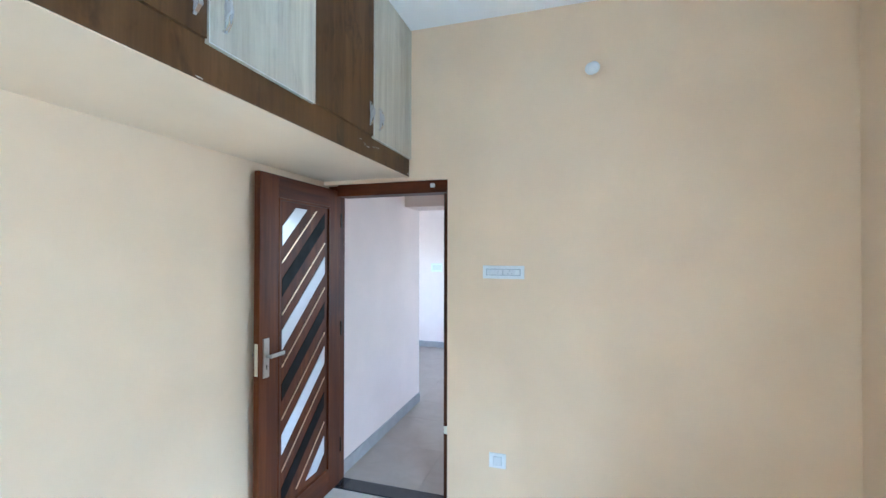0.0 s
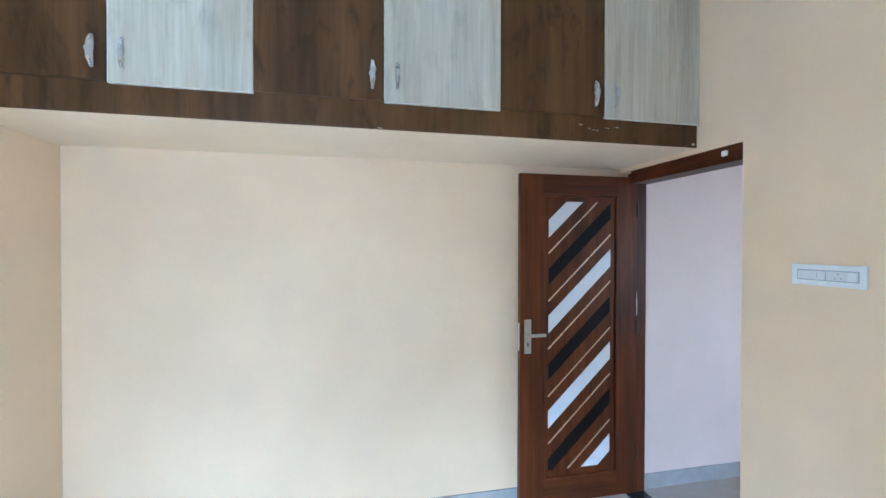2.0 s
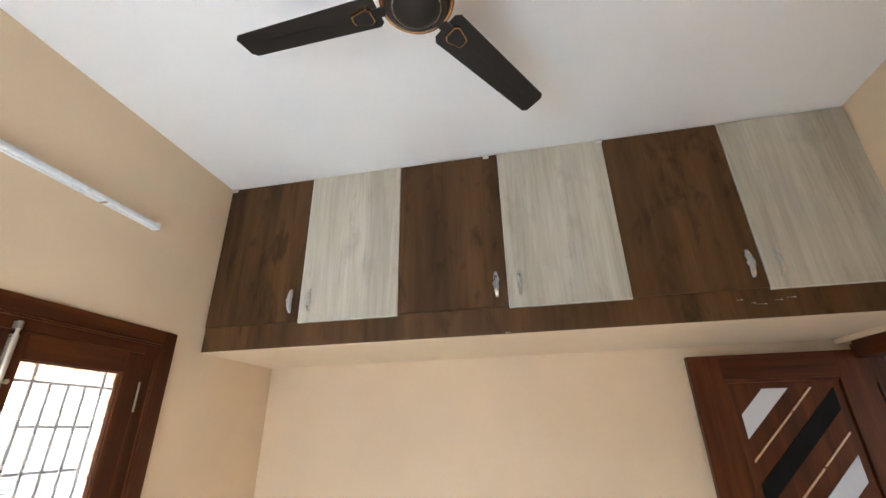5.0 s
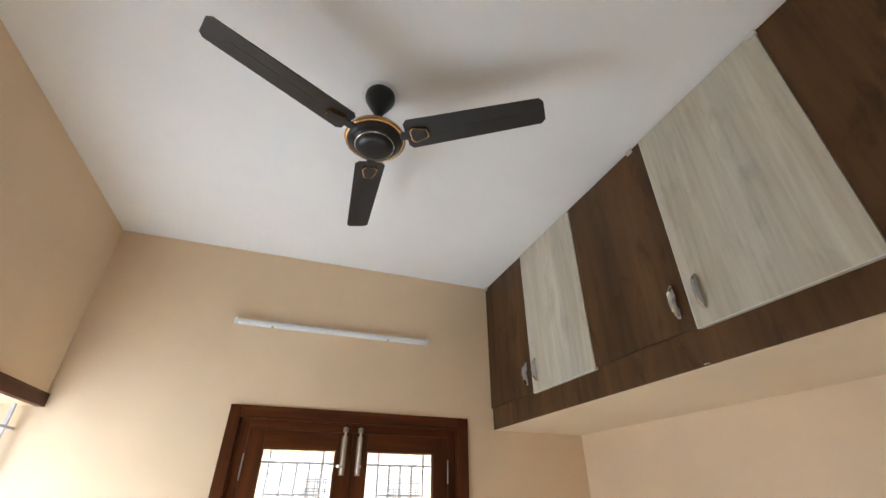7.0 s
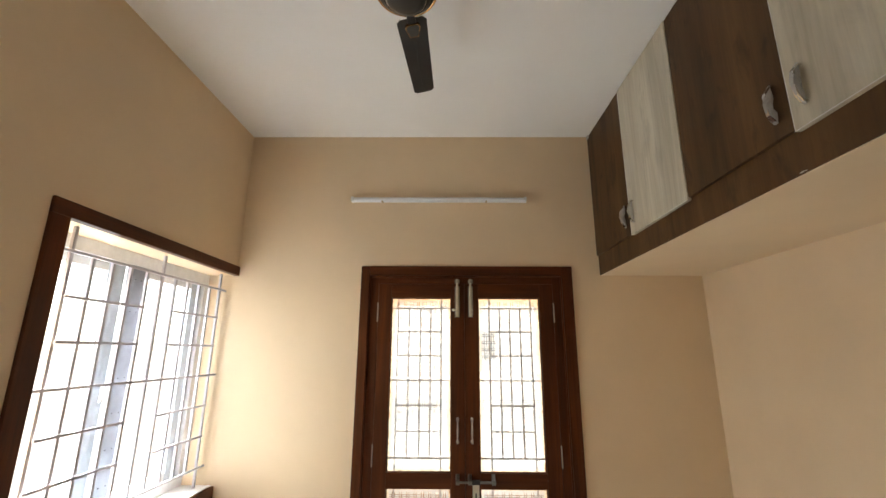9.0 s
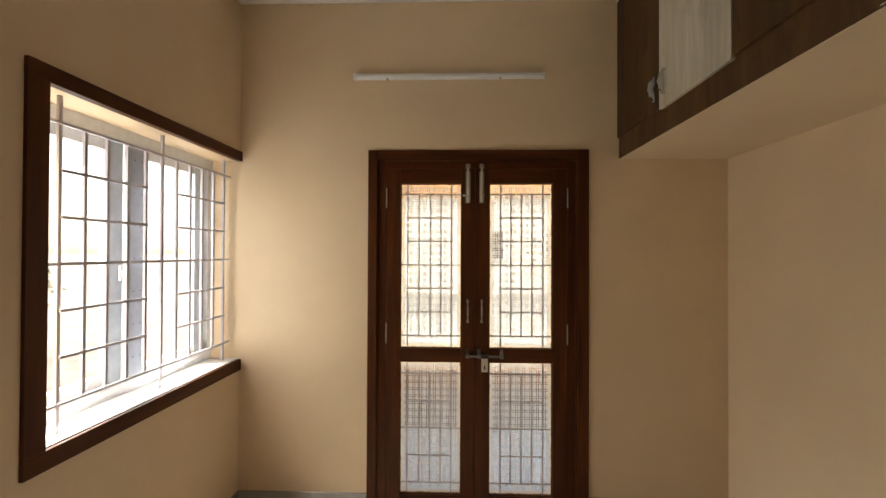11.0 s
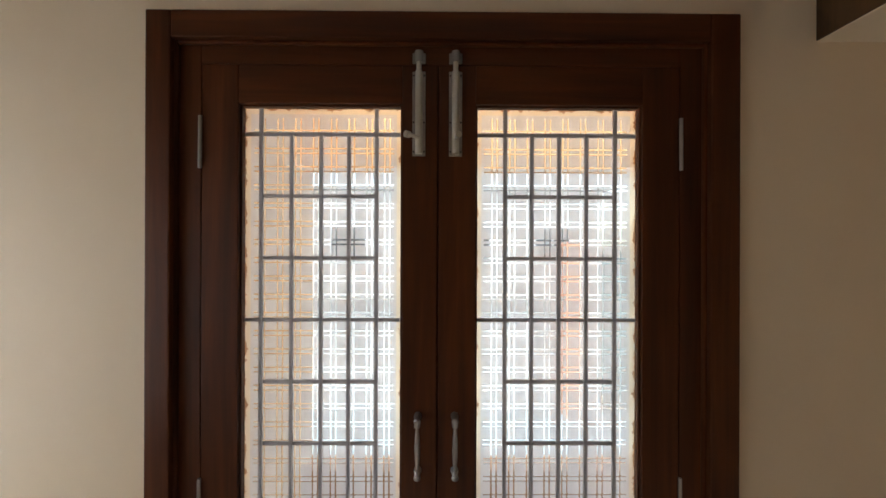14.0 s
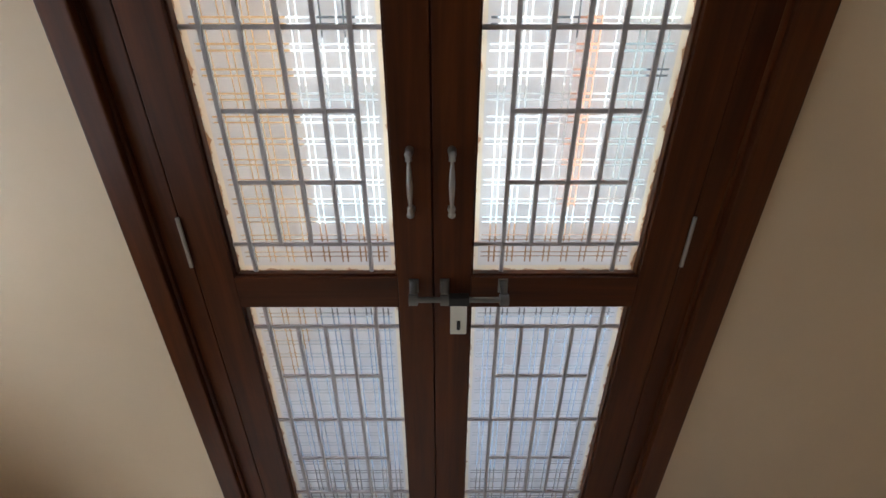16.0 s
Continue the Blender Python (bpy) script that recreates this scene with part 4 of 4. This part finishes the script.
slab("pavement", box(-8.0, 10.0, -12.98, -9.4, -3.62, -3.58), M["yard"], "pale blue-grey paved yard before the house", "pavement")


def neighbour_house():
    t = thing("neighbour_house", (0.5, -16, -3.6), "white two-storey house across the way", "house")
    y = -13.0
    part("wall", box(-5.2, 9.0, y - 7, y, -3.6, 3.55), M["white_ext"], t)
    part("roof", box(-5.4, 9.2, y - 7.2, y + 0.25, 3.55, 3.67), M["concrete"], t)
    part("sunshade", box(-4.6, 8.6, y, y + 0.5, 0.05, 0.13), M["concrete"], t)
    for x in (-3.6, -1.0, 3.0, 6.5):
        for z in (1.35, -1.9):
            w = part("window", joined((x - 0.62, x + 0.62, y, y + 0.05, z - 0.08, z), (x - 0.62, x + 0.62, y, y + 0.05, z + 1.0, z + 1.08), (x - 0.62, x - 0.54, y, y + 0.05, z, z + 1.0),
                                      (x + 0.54, x + 0.62, y, y + 0.05, z, z + 1.0), (x - 0.04, x + 0.04, y, y + 0.04, z, z + 1.0)), M["upvc"], t)
            part("pane", box(x - 0.54, x + 0.54, y - 0.01, y + 0.02, z, z + 1.0), M["window_dark"] if z > 0 else M["shutter_pale"], w)
    part("porch", box(-4.3, -3.85, y, y + 0.6, -3.6, 1.9), M["salmon"], t, "salmon painted pillar")
    t2 = thing("far_house", (-9, -17, -3.6), "teal and white house farther along", "house")
    part("wall", box(-14, -5.4, -20, -14.5, -3.6, 1.6), M["teal"], t2)
    part("roof", box(-14.2, -5.4, -20.2, -14.2, 1.6, 1.8), M["concrete"], t2)
    for x in (-7.2, -10.0):
        part("window", box(x - 0.5, x + 0.5, -14.5, -14.46, -0.2, 0.9, 0.01), M["window_dark"], t2)


def tree(x, y, h, spread, seed):
    rnd = random.Random(seed)
    t = thing("tree", (x, y, -3.6), "small leafy tree on open ground", "tree", "trees beyond the window")
    bm = tube((x, y, -3.6), (x + 0.1, y, -3.6 + h * 0.5), 0.14, 10, 0.08)
    tips = []
    for k in range(9):
        a = k * 2.4 + rnd.uniform(-0.3, 0.3)
        z0 = -3.6 + h * rnd.uniform(0.32, 0.5)
        r = spread * rnd.uniform(0.5, 1.0)
        tip = Vector((x + r * math.cos(a), y + r * math.sin(a), -3.6 + h * rnd.uniform(0.62, 1.0)))
        tube((x + 0.05, y, z0), tip, 0.045, 6, 0.012, bm)
        tips.append(tip)
    part("trunk", bm, M["bark"], t)
    verts, faces = [], []
    for tip in tips:
        for c in range(5):
            mid = tip + Vector((rnd.gauss(0, 0.35), rnd.gauss(0, 0.35), rnd.gauss(0, 0.25))) * spread * 0.6
            for _ in range(60):
                p = mid + Vector((rnd.gauss(0, 0.16), rnd.gauss(0, 0.16), rnd.gauss(0, 0.13))) * spread
                u = Vector((rnd.uniform(-1, 1), rnd.uniform(-1, 1), rnd.uniform(-1, 0.3))).normalized() * 0.11
                v = u.cross(Vector((rnd.uniform(-1, 1), rnd.uniform(-1, 1), rnd.uniform(-1, 1)))).normalized() * 0.045
                n = len(verts)
                verts += [p - u, p + v, p + u, p - v]
                faces.append((n, n + 1, n + 2, n + 3))
    me = bpy.data.meshes.new("crown")
    me.from_pydata([tuple(v - Vector((x, y, -3.6))) for v in verts], [], faces)
    me.materials.append(M["leaf"])
    ob = new("crown", me)
    ob.parent = t


ground()
neighbour_house()
for n, (x, y, h, s) in enumerate(((17, -4.5, 4.3, 1.7), (21, 0.5, 5.0, 2.0), (15, -9.0, 4.0, 1.6), (24, -9.5, 5.4, 2.2), (26, 7.0, 5.2, 2.1), (19, -14.0, 4.6, 1.8), (30, -3.0, 5.6, 2.3), (34, -16.0, 6.0, 2.4))):
    tree(x, y, h, s, n + 3)

# ---- floor tiles ----
def tiles(x0, x1, y0, y1, size, mat):
    """Square tiles with 2 mm joints, clipped to the span; alike tiles share one mesh."""
    shared = {}
    ix, iy = math.ceil((x1 - x0) / size), math.ceil((y1 - y0) / size)
    for i in range(ix):
        for j in range(iy):
            a, b = x0 + i * size, y0 + j * size
            w, d = round(min(size, x1 - a), 4), round(min(size, y1 - b), 4)
            if w < 0.01 or d < 0.01:
                continue
            if (w, d) not in shared:
                bm = box(0.001, w - 0.001, 0.001, d - 0.001, -0.008, 0.0)
                me = bpy.data.meshes.new("floor_tile")
                bm.to_mesh(me)
                bm.free()
                me.materials.append(mat)
                shared[w, d] = me
            ob = new("floor_tile", shared[w, d])
            ob.location = (a, b, 0)
            ob.parent = floor_bed


tiles(XW, XE, YS, YN, 0.6, M["tile"])
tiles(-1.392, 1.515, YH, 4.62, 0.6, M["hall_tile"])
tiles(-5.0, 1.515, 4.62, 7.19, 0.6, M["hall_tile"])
